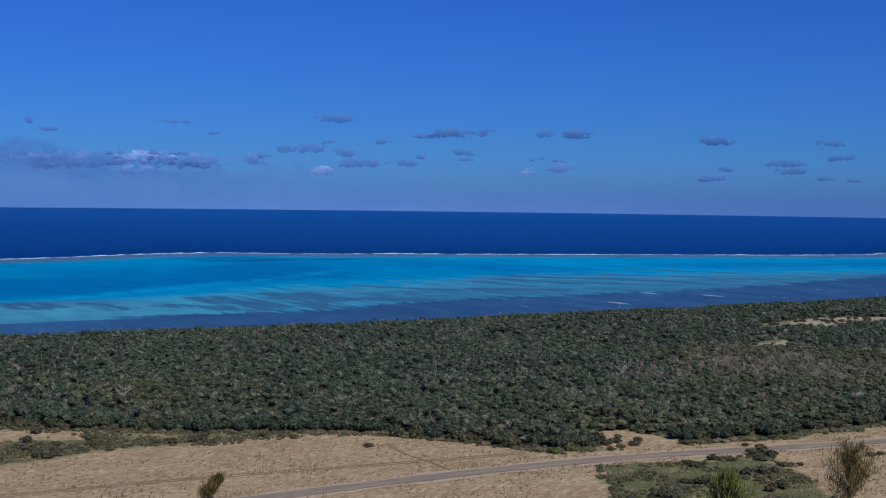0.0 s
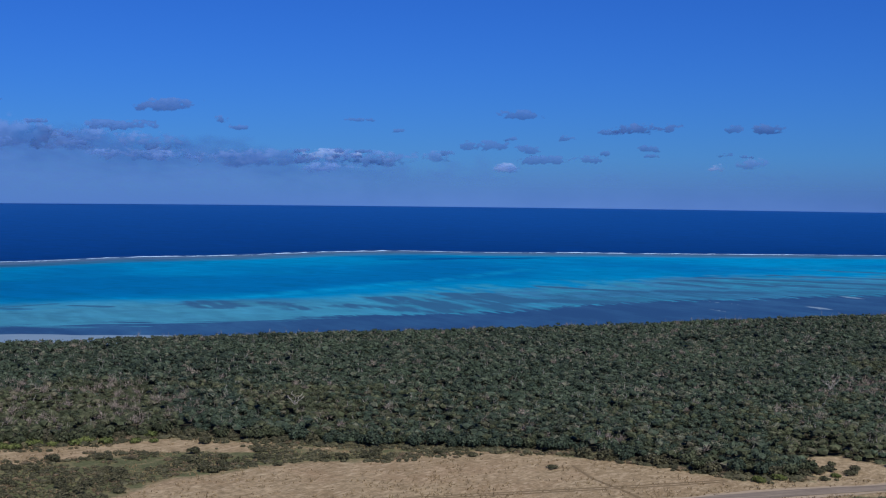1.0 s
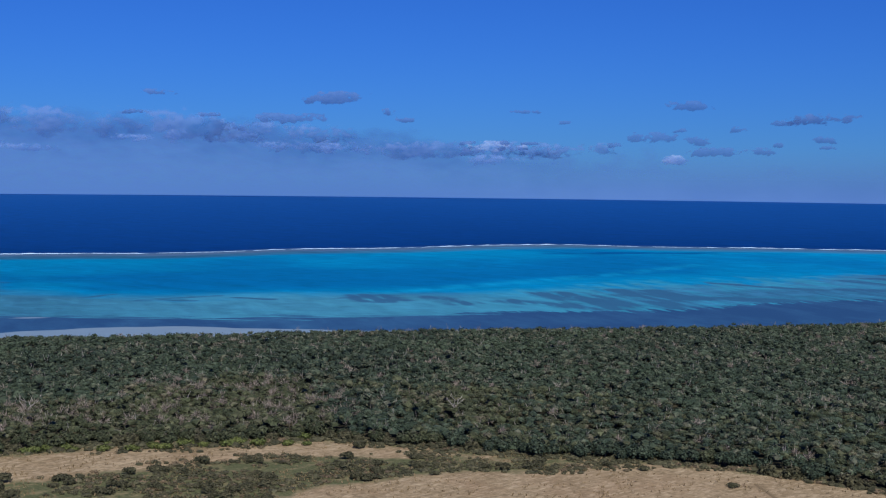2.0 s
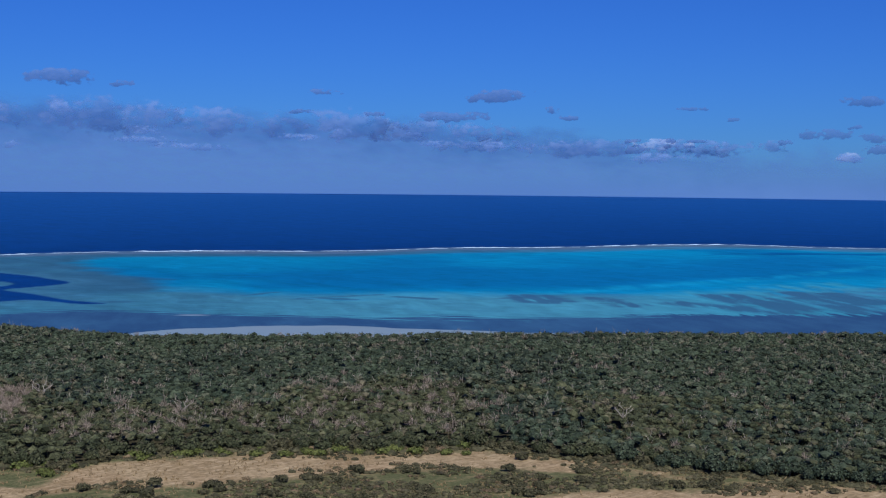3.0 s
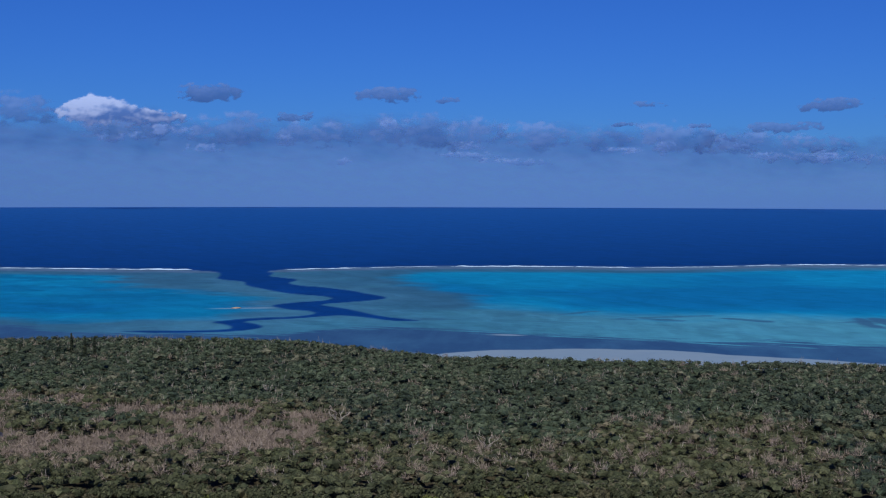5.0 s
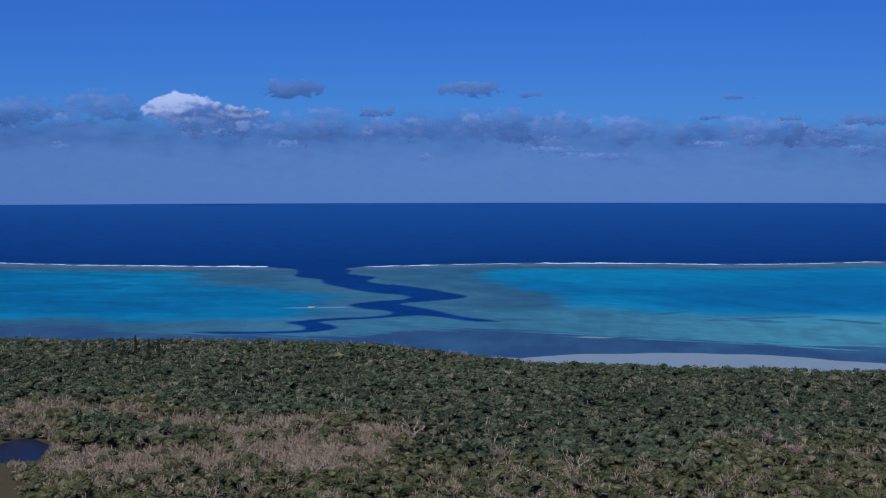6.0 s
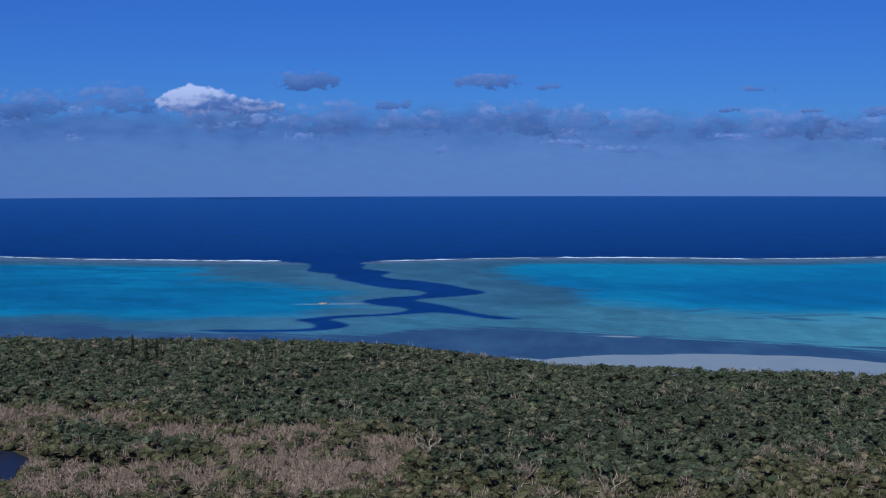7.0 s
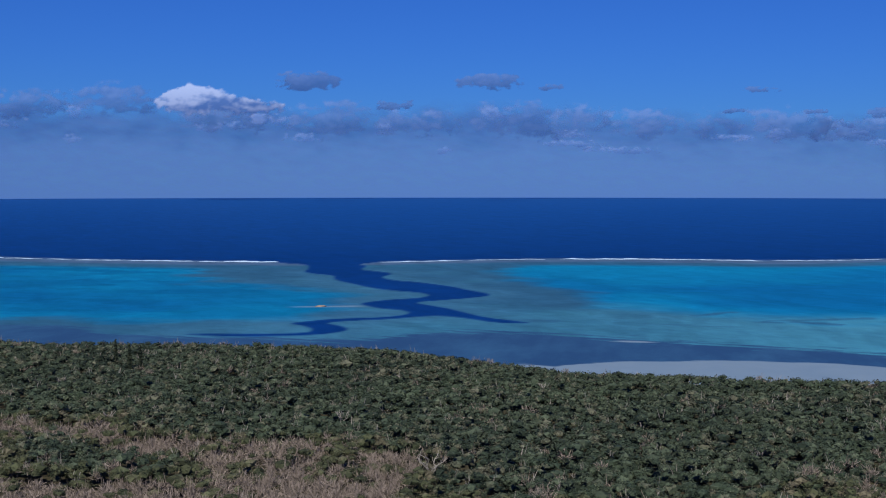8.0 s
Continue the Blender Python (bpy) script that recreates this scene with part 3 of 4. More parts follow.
def foam_ridge(s0, s1, height, depth, seed, outward=0.0):
    """A line of breaking water along the reef: a low ragged ridge."""
    s = np.arange(s0, s1, 2.0)
    prof = [(-1.0, 0.0), (-0.5, 0.45), (-0.12, 1.0), (0.15, 0.8), (0.6, 0.3), (1.0, 0.0)]
    taper = np.minimum(1, np.minimum(s - s0, s1 - s) / (0.15 * (s1 - s0)) + 0.05)
    a, b = fbm(s, s * 0 + seed, 14.0, 4, seed), fbm(s, s * 0 - seed, 5.0, 3, seed + 3)
    h = height * taper * np.clip(0.75 + 0.7 * a + 0.35 * b, 0.12, 2)
    d = depth * taper * np.clip(0.8 + 0.5 * b, 0.3, 2)
    rows = []
    for u, v in prof:
        x, y = to_xy(s, reef_n(s) + outward + 6 * a + u * d)
        rows.append(np.stack([x, y, -0.05 + v * h], -1))
    verts = np.stack(rows, 1).reshape(-1, 3)
    w = len(prof)
    faces = [(i * w + j, (i + 1) * w + j, (i + 1) * w + j + 1, i * w + j + 1) for i in range(len(s) - 1) for j in range(w - 1)]
    return mesh_from("breaking_wave", verts, faces, [FOAM], True)


def build_surf():
    s = -760.0
    k = 0
    while s < 1500:
        length = random.uniform(40, 120)
        if -375 < s < -295:
            s = -292.0
            continue
        tall = random.uniform(0.18, 0.48)
        for a, b in ((-520, -360), (-170, -60), (330, 440), (560, 700)):
            if a < s + length / 2 < b:
                tall *= 1.5
        end = min(s + length, -367) if s < -367 else s + length
        ob = new("breaking_wave", foam_ridge(s, end, tall, random.uniform(2.5, 5), k * 1.37))
        tagged(ob, "white line of surf breaking on the reef edge", "wave", "surf along the barrier reef")
        s = end - random.uniform(0, 5) if end != -367 else -366.0
        k += 1


build_surf()
for _s0, _s1, _o in ((1435, 1520, 110),):
    tagged(new("breaking_wave", foam_ridge(_s0, _s1, 1.6, 12, _s0 * 0.1, _o)), "white wave breaking outside the reef corner", "wave", "surf along the barrier reef")


# ---------------------------------------------------------------- vegetation
def leaf_quads(centres, radii, count, size, seed, squash=0.58, low=-0.25, up=0.25):
    """count leaf sprays on the upper shell of each crown: (n * count, 4, 3)."""
    g = np.random.default_rng(seed)
    n = len(centres)
    d = g.normal(size=(n, count, 3))
    d /= np.linalg.norm(d, axis=-1, keepdims=True)
    d[..., 2] = np.abs(d[..., 2]) * (1 - low) + low
    d /= np.linalg.norm(d, axis=-1, keepdims=True)
    lump = 1 + 0.30 * np.sin(d[..., 0] * 5 + g.uniform(0, 6, (n, 1))) * np.sin(d[..., 1] * 5 + g.uniform(0, 6, (n, 1)))
    rad = radii[:, None] * lump * g.uniform(0.76, 1.10, (n, count))
    p = centres[:, None, :] + d * rad[..., None] * np.array((1, 1, squash))
    nor = d * 1.0 + np.array((0, 0, up)) + g.normal(scale=0.36, size=d.shape)
    nor /= np.linalg.norm(nor, axis=-1, keepdims=True)
    u = np.cross(nor, g.normal(size=d.shape))
    u /= np.linalg.norm(u, axis=-1, keepdims=True)
    v = np.cross(nor, u)
    k = size * g.uniform(0.6, 1.35, (n, count, 1))
    a, b = u * k, v * k * g.uniform(0.45, 0.9, (n, count, 1))
    bend = nor * k * 0.25
    q = np.stack([p - a - b * 0.6 - bend, p + a * 0.8 - b * 0.7 - bend, p + b + 0.2 * a], 2)
    return q.reshape(-1, 3, 3)


BALL_BM = bmesh.new()
bmesh.ops.create_cube(BALL_BM, size=1.15)
CUBE_V = np.array([v.co[:] for v in BALL_BM.verts])
CUBE_F = np.array([[f.verts[i].index for i in t] for f in BALL_BM.faces for t in ((0, 1, 2), (0, 2, 3))])
BALL_BM.free()


DOME_BM = bmesh.new()
bmesh.ops.create_icosphere(DOME_BM, subdivisions=1, radius=1.0)
bmesh.ops.delete(DOME_BM, geom=[v for v in DOME_BM.verts if v.co.z < -0.6], context="VERTS")
DOME_BM.verts.index_update()
DOME_V = np.array([v.co[:] for v in DOME_BM.verts])
DOME_F = np.array([[v.index for v in f.verts] for f in DOME_BM.faces])
DOME_BM.free()


def mounds(centres, radii, squash, seed, spread=0.16):
    """A lumpy rounded mound of leaves for each crown, with uneven billows: (faces, 3, 3)."""
    g = np.random.default_rng(seed)
    n = len(centres)
    t = g.uniform(0, 6.3, n)
    c, s = np.cos(t)[:, None], np.sin(t)[:, None]
    d = DOME_V[None]
    x, y = d[..., 0] * c - d[..., 1] * s, d[..., 0] * s + d[..., 1] * c
    p = g.uniform(0, 6.3, (n, 3, 1))
    lump = 1 + 0.17 * np.sin(4.2 * x + p[:, 0]) * np.sin(4.2 * y + p[:, 1]) + 0.10 * np.sin(7.5 * d[..., 2] + p[:, 2]) + g.uniform(-spread, spread, (n, len(DOME_V)))
    v = np.stack([x * lump, y * lump, np.broadcast_to(d[..., 2], x.shape) * lump * np.broadcast_to(np.asarray(squash).reshape(-1, 1), x.shape)], -1)
    v = v * radii[:, None, None] + centres[:, None]
    return v[:, DOME_F].reshape(-1, 3, 3)


def core_quads(centres, radii, squash=0.62, seed=0):
    """A lumpy core for each crown, coloured dark for the shade among the leaves."""
    g = np.random.default_rng(seed)
    n = len(centres)
    t = g.uniform(0, 6.3, n)
    c, s = np.cos(t), np.sin(t)
    v = CUBE_V[None] * radii[:, None, None] * g.uniform(0.8, 1.15, (n, 8, 3))
    x = v[..., 0] * c[:, None] - v[..., 1] * s[:, None]
    y = v[..., 0] * s[:, None] + v[..., 1] * c[:, None]
    v = np.stack([x, y, v[..., 2] * squash], -1) + centres[:, None]
    return v[:, CUBE_F].reshape(-1, 3, 3)


def in_view(x, y):
    """The wedge of country that the flight looks at, with a margin."""
    a0 = np.degrees(np.arctan2(-x, y))
    a1 = np.degrees(np.arctan2(-(x + 180), y - 118))
    return (a0 > 8.5) & (a1 < 92) & (a1 > -60)


def scatter(spacing, s0, s1, n0, n1, seed):
    g = np.random.default_rng(seed)
    S, N = np.meshgrid(np.arange(s0, s1, spacing), np.arange(n0, n1, spacing * 0.9), indexing="ij")
    S = S + (np.arange(N.shape[1]) % 2)[None] * spacing / 2
    S, N = (S + g.uniform(-0.42, 0.42, S.shape) * spacing).ravel(), (N + g.uniform(-0.42, 0.42, N.shape) * spacing).ravel()
    X, Y = to_xy(S, N)
    k = in_view(X, Y)
    return X[k], Y[k], S[k], N[k]


def build_forest():
    g = np.random.default_rng(11)
    x, y, s, n = scatter(2.6, -420, 1150, 270, 690, 5)
    wob = 4 * fbm(x, y, 28.0, 3, 3.1)
    depth = n - front_n(s) + wob
    keep = (depth > 5) & (n < shore_n(s) - 2.5 + np.minimum(wob * 0.5, 0.5))
    for poly in (CLEARING, CLEARING_LOW, NOTCH):
        keep &= inside(x, y, poly) < wob * 0.5
    keep &= np.hypot(x + 308, y - 327) > 4.5   # a gap round the large dead tree
    keep &= np.maximum(pond_shape(x, y), pond_shape(x - 12, y)) < -1.0
    dead_west = inside(x, y, DEAD_WEST) + 11 * fbm(x, y, 20.0, 3, 9.2)
    dead_east = inside(x, y, DEAD_EAST) + 12 * fbm(x, y, 18.0, 3, 4.2)
    dead_west = np.minimum(dead_west, -inside(x, y, GREEN_ISLE) + 6 * fbm(x, y, 9.0, 2, 1.2))
    dying = (dead_west > 0) & (g.uniform(size=len(x)) < 0.74 + 0.5 * fbm(x, y, 16.0, 2, 6.6)) | (dead_east > 0) & (g.uniform(size=len(x)) < 0.52)
    dying |= g.uniform(size=len(x)) < np.where((depth < 72 + 70 * fbm(x, y, 30.0, 2, 5.5)) & (depth > 12) & (s < 80), 0.15, 0.012)
    tall = 4.5 + 1.4 * fbm(x, y, 60.0, 2, 8.8) + 0.8 * fbm(x, y, 14.0, 2, 2.8) + g.normal(scale=0.9, size=len(x))
    tall = np.clip(tall, 2.2, 8) * np.where(depth < 6, 0.8, 1) * (0.48 + 0.52 * step(shore_n(s) - n, 2, 13))
    tall += 1.6 * step(inside(x, y, GREEN_ISLE), -3, 5)
    tall = np.minimum(tall, 1.9 + 0.22 * np.maximum(shore_n(s) - n, 0))
    rim = np.maximum.reduce([inside(x, y, q) for q in (CLEARING, CLEARING_LOW, NOTCH)])
    tall *= 0.5 + 0.5 * step(-rim, -2, 9)
    rad = np.clip(g.normal(1.75, 0.5, len(x)), 0.8, 3.2)
    ground = hill(x, y)
    live = keep & ~dying
    near = live & (depth < 95)
    broad = fbm(x, y, 45.0, 3, 7.4)
    olive = near & (depth < np.where(s < 70, 78, 30) + 34 * broad) & (s < 110) | live & (dead_east > -30 + 10 * broad) & (n < 480) & (s > 340) | near & (broad > 0.5) | live & (dead_west > -4)
    olive |= near & (s > 95) & (g.uniform(size=len(x)) < 0.42 + 0.3 * broad)
    layers = []
    green = "dense dark green coastal forest canopy with uneven crowns"
    for name, pick, count, size, mat, label in (("forest", near & ~olive & (s < 140), 64, 0.21, LEAF, green), ("forest", near & ~olive & (s >= 140), 50, 0.26, LEAF, green), ("forest", live & ~near & ~olive, 34, 0.34, LEAF, green),
                                                ("forest", olive, 58, 0.22, LEAF_OLIVE, "lighter olive-green stretch of coastal forest canopy")):
        c = np.stack([x, y, ground + tall - rad * 0.8], -1)[pick]
        r = rad[pick]
        q = leaf_quads(c, r, count, size, 21 + count + len(layers), 0.60, -0.15, 0.55)
        layers.append(name)
        mound = mounds(c - np.array((0, 0, 0.16)), r * 0.76, 0.62, 3 + len(layers), 0.22)
        me = quads_mesh(name, np.concatenate([q, mound]), mat)
        tagged(new(name, me), label, "forest", kind="stuff")
    # pale bare branches that stand out of the green crowns
    bare = keep & (g.uniform(size=len(x)) < np.where(dead_east > -4, 0.17, np.where(dying, 0.0, 0.060)))
    c = np.stack([x, y, ground + tall - 0.6], -1)[bare]
    q = twigs(c, np.full(len(c), 2.0), rad[bare] * 0.5, 6, 41, 0.55)
    tagged(new("bare_branches", quads_mesh("bare_branches", q, DEADWOOD)), "pale bare branches poking out of the forest canopy", "branches", kind="stuff")
    # grey leafless thicket
    pick = keep & dying
    c = np.stack([x, y, ground + tall * np.where((dead_west > 0) | (dead_east > 0), 0.35, 0.66)], -1)[pick]
    q = brush(c, rad[pick] * 1.05, 54, 31)
    stems = twigs(c + np.array((0, 0, 0.6)), np.full(len(c), 3.0), rad[pick] * 0.7, 5, 33, 0.42, 0.3)
    q = np.concatenate([q, stems])
    tagged(new("dead_thicket", quads_mesh("dead_thicket", q, TWIG)), "grey leafless thicket of dying trees", "thicket", kind="stuff")


def twigs(centres, height, spread, count, seed, thick=1.0, splay=0.55):
    """Thin upright bare sticks that fan out from each base."""
    g = np.random.default_rng(seed)
    n = len(centres)
    a = g.uniform(0, 6.3, (n, count))
    rr = np.sqrt(g.uniform(0, 1, (n, count))) * spread[:, None]
    foot = centres[:, None] + np.stack([np.cos(a) * rr * 0.8, np.sin(a) * rr * 0.8, g.uniform(-0.5, 0.35, (n, count)) * height[:, None]], -1)
    lean = np.stack([np.cos(a) * splay * g.uniform(0, 1, (n, count)), np.sin(a) * splay * g.uniform(0, 1, (n, count)), np.full((n, count), 1.0)], -1)
    lean += g.normal(scale=0.62 * splay, size=lean.shape)
    tip = foot + lean * (height[:, None] * g.uniform(0.3, 0.75, (n, count)))[..., None]
    t = g.uniform(0, 6.3, (n, count))
    side = np.stack([np.cos(t), np.sin(t), 0 * t], -1) * g.uniform(0.06, 0.16, (n, count, 1)) * thick
    return np.stack([foot - side, foot + side, tip + side * 0.45, tip - side * 0.45], 2).reshape(-1, 4, 3)


def brush(centres, radii, count, seed):
    """Fine bare twigs that bristle outward from a rounded bush."""
    g = np.random.default_rng(seed)
    n = len(centres)
    d = g.normal(size=(n, count, 3))
    d[..., 2] = np.abs(d[..., 2]) + 0.1
    d /= np.linalg.norm(d, axis=-1, keepdims=True)
    foot = centres[:, None] + d * (radii[:, None, None] * g.uniform(0.2, 0.85, (n, count, 1)))
    way = d + g.normal(scale=0.55, size=d.shape) + np.array((0, 0, 0.35))
    way /= np.linalg.norm(way, axis=-1, keepdims=True)
    tip = foot + way * g.uniform(0.5, 1.3, (n, count, 1))
    side = np.cross(way, g.normal(size=d.shape))
    side *= g.uniform(0.035, 0.10, (n, count, 1)) / np.linalg.norm(side, axis=-1, keepdims=True)
    return np.stack([foot - side, foot + side, tip + side * 0.5, tip - side * 0.5], 2).reshape(-1, 4, 3)


build_forest()


# ---------------------------------------------------------------- trees and shrubs as things
def tube(path, radii, sides=5):
    """Vertices and faces of a tapered limb along a path of points."""
    verts, faces = [], []
    for k, (p, r) in enumerate(zip(path, radii)):
        p = Vector(p)
        ahead = Vector(path[min(k + 1, len(path) - 1)]) - Vector(path[max(k - 1, 0)])
        frame_of = ahead.to_track_quat("Z", "X").to_matrix()
        for i in range(sides):
            a = 2 * math.pi * i / sides
            verts.append(p + frame_of @ Vector((math.cos(a) * r, math.sin(a) * r, 0)))
    for k in range(len(path) - 1):
        for i in range(sides):
            j = (i + 1) % sides
            faces.append((k * sides + i, k * sides + j, (k + 1) * sides + j, (k + 1) * sides + i))
    faces.append(tuple(range((len(path) - 1) * sides, len(path) * sides)))
    return verts, faces


def joined(pieces):
    verts, faces = [], []
    for v, f in pieces:
        o = len(verts)
        verts += v
        faces += [tuple(i + o for i in q) for q in f]
    return verts, faces


def limb(foot, tip, r0, r1, bend, g, steps=4):
    a, b = Vector(foot), Vector(tip)
    pts = []
    for i in range(steps + 1):
        t = i / steps
        p = a.lerp(b, t)
        if 0 < i < steps:
            p += Vector(g.normal(scale=bend, size=3)) * (b - a).length
        pts.append(p)
    return pts, [r0 + (r1 - r0) * i / steps for i in range(steps + 1)]


def trunk_mesh(name, height, seed, mat, limbs=4, spread=1.4, r=0.16):
    g = np.random.default_rng(seed)
    top = Vector((g.normal(scale=0.3), g.normal(scale=0.3), height))
    pts, rad = limb((0, 0, -0.3), top, r, r * 0.45, 0.04, g)
    pieces = [tube(pts, rad, 6)]
    for i in range(limbs):
        a = 2 * math.pi * (i + g.uniform(0, 0.6)) / limbs
        k = g.uniform(0.4, 0.85)
        foot = Vector((0, 0, 0)).lerp(top, k)
        tip = foot + Vector((math.cos(a) * spread, math.sin(a) * spread, g.uniform(0.6, 1.5)))
        pieces.append(tube(*limb(foot, tip, r * 0.5, r * 0.15, 0.06, g, 3), 5))
    v, f = joined(pieces)
    return mesh_from(name, v, f, [mat], True)


def crown_mesh(name, z, radius, lobes, per_lobe, size, seed, mat, squash=0.75, low=-0.3):
    """A crown of several uneven lobes of leaf sprays round cores coloured dark as inner shade."""
    g = np.random.default_rng(seed)
    c = g.normal(size=(lobes, 3))
    c /= np.linalg.norm(c, axis=1, keepdims=True)
    c *= radius * 0.55 * np.array((1, 1, squash * 0.8))
    c[:, 2] = np.abs(c[:, 2]) * 0.8 + z
    r = radius * g.uniform(0.42, 0.68, lobes)
    q = leaf_quads(c, r, per_lobe * 2, size, seed + 1, squash, low)
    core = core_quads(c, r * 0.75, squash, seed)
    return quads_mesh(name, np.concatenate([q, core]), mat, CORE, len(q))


def make_tree(k, height, radius, mat, label, group):
    t = thing("tree", label, "tree", group)
    part("trunk", trunk_mesh("trunk", height * 0.7, 40 + k, BARK), t)
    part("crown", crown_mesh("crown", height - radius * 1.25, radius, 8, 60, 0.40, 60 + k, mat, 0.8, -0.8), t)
    return t


def make_shrub(k, height, radius, mat, label, group):
    t = thing("shrub", label, "shrub", group)
    part("stems", trunk_mesh("stems", height * 0.55, 140 + k, BARK, 5, radius * 0.5, 0.07), t)
    part("foliage", crown_mesh("foliage", height * 0.35, radius, 6, 46, 0.30, 160 + k, mat, height / radius * 0.62, -0.5), t)
    return t


def place(x, y, turn=0.0, scale=1.0, lift=0.0):
    return pose(x, y, float(hill(np.float64(x), np.float64(y))) + lift, 0, 0, turn) @ Matrix.Diagonal((scale, scale, scale, 1))


def copies(protos, spots, seed, lo=0.8, hi=1.2):
    """The first spot of each prototype takes the prototype itself, the rest copies."""
    g = random.Random(seed)
    used = set()
    for i, (x, y) in enumerate(spots):
        p = protos[i] if i < len(protos) else g.choice(protos)
        m = place(x, y, g.uniform(0, 360), g.uniform(lo, hi))
        if p.name in used:
            c = copy_thing(p, Matrix.Identity(4))
            c.matrix_basis = m
        else:
            used.add(p.name)
            p.matrix_basis = m


def build_forest_edge():
    group = "trees along the forest edge"
    green = [make_tree(0, 5.2, 2.5, LEAF, "dense green tree at the edge of the coastal forest", group),
             make_tree(2, 5.8, 2.8, LEAF, "tall spreading green tree at the forest edge", group),
             make_tree(3, 3.8, 2.3, LEAF_SHRUB, "low olive-green tree at the forest edge", group),
             make_tree(4, 4.8, 2.4, LEAF_OLIVE, "dense olive-green tree at the edge of the coastal forest", group)]
    olive = [make_tree(1, 4.4, 2.2, LEAF_OLIVE, "dense olive-green tree at the edge of the coastal forest", group),
             make_tree(5, 5.0, 2.5, LEAF_OLIVE, "dense olive-green tree at the edge of the coastal forest", group),
             make_tree(6, 3.6, 2.2, LEAF_SHRUB, "low olive-green tree at the forest edge", group)]
    g = random.Random(4)
    spots = []
    s = -130.0
    while s < 520:
        for row in (2.0, 5.5):
            ss, nn = s + g.uniform(-1.2, 1.2), row + g.uniform(-1.4, 1.4)
            x, y = to_xy(ss, float(front_n(ss)) + nn)
            for _ in range(3):
                x, y = to_xy(ss, float(front_n(ss)) + nn - 4 * float(fbm(np.array([x]), np.array([y]), 28.0, 3, 3.1)[0]))
            if inside(float(x), float(y), NOTCH) < 0:
                spots.append((float(x), float(y), s))
        s += g.uniform(3.2, 4.6)
    copies(green, [q[:2] for q in spots if q[2] >= 95], 9, 0.72, 1.15)
    copies(olive, [q[:2] for q in spots if q[2] < 95], 10, 0.72, 1.15)


build_forest_edge()


def build_field_shrubs():
    group = "shrubs in the dry field"
    dark = [make_shrub(0, 2.4, 2.2, LEAF_SHRUB, "dark green rounded shrub standing in dry grass", group),
            make_shrub(1, 1.7, 2.6, LEAF_SHRUB, "low spreading olive shrub in dry grass", group),
            make_shrub(2, 2.0, 1.7, LEAF_SHRUB, "dark green rounded shrub standing in dry grass", group)]
    spots = [(-114, 342), (-112, 344), (-112, 354), (-109, 355), (-107, 356), (-105, 367), (-104, 373), (-101, 370), (-98, 366), (-100, 362),
             (-102, 364), (-93, 357), (-91, 358), (-89, 360), (-95, 344), (-93, 347), (-108, 321), (-105, 322), (-103, 324), (-100, 325),
             (-109, 303), (-106, 304), (-75, 384), (-73, 388), (-102, 341), (-98, 340), (-87, 324), (-85, 329), (-103, 369), (-99, 369),
             (-146, 351), (-145, 357), (-144, 362), (-105, 404), (-106, 395), (-138, 361), (-141, 350), (-150, 346),
             (-297, 280), (-201, 315), (-227, 315), (-248, 296), (-236, 311), (-256, 287), (-138, 366), (-146, 368), (-126, 372), (-110, 379)]
    g = random.Random(15)
    while len(spots) < 138:
        x, y = g.uniform(-335, -235), g.uniform(150, 300)
        if inside(x, y, SCRUB_WEST) > 1.0 and noise.noise(Vector((x / 14, y / 14, 0.5))) > -0.22:
            spots.append((x, y))
    while len(spots) < 185:
        x, y = g.uniform(-205, -130), g.uniform(690, 840)
        if inside(x, y, CLEARING) > 2.0 and noise.noise(Vector((x / 11, y / 18, 3.5))) > -0.05:
            spots.append((x, y))
    copies(dark, spots, 16, 0.55, 1.1)
    bright = [make_shrub(5, 1.5, 1.8, LEAF_BRIGHT, "fresh yellow-green bush along the forest edge", "bright bushes along the clearing")]
    spots = [(-318, 262), (-322, 255), (-326, 249), (-313, 268), (-330, 240), (-334, 232), (-323, 259), (-339, 226), (-309, 272), (-350, 200),
             (-366, 160), (-372, 152), (-357, 178), (-150, 343), (-147, 350), (-153, 337), (-140, 356)]
    while len(spots) < 46:
        s = g.uniform(-75, 62)
        x, y = to_xy(s, float(front_n(s)) + g.uniform(-2.5, 3.5))
        spots.append((float(x), float(y)))
    copies(bright, spots, 17, 0.7, 1.45)


build_field_shrubs()


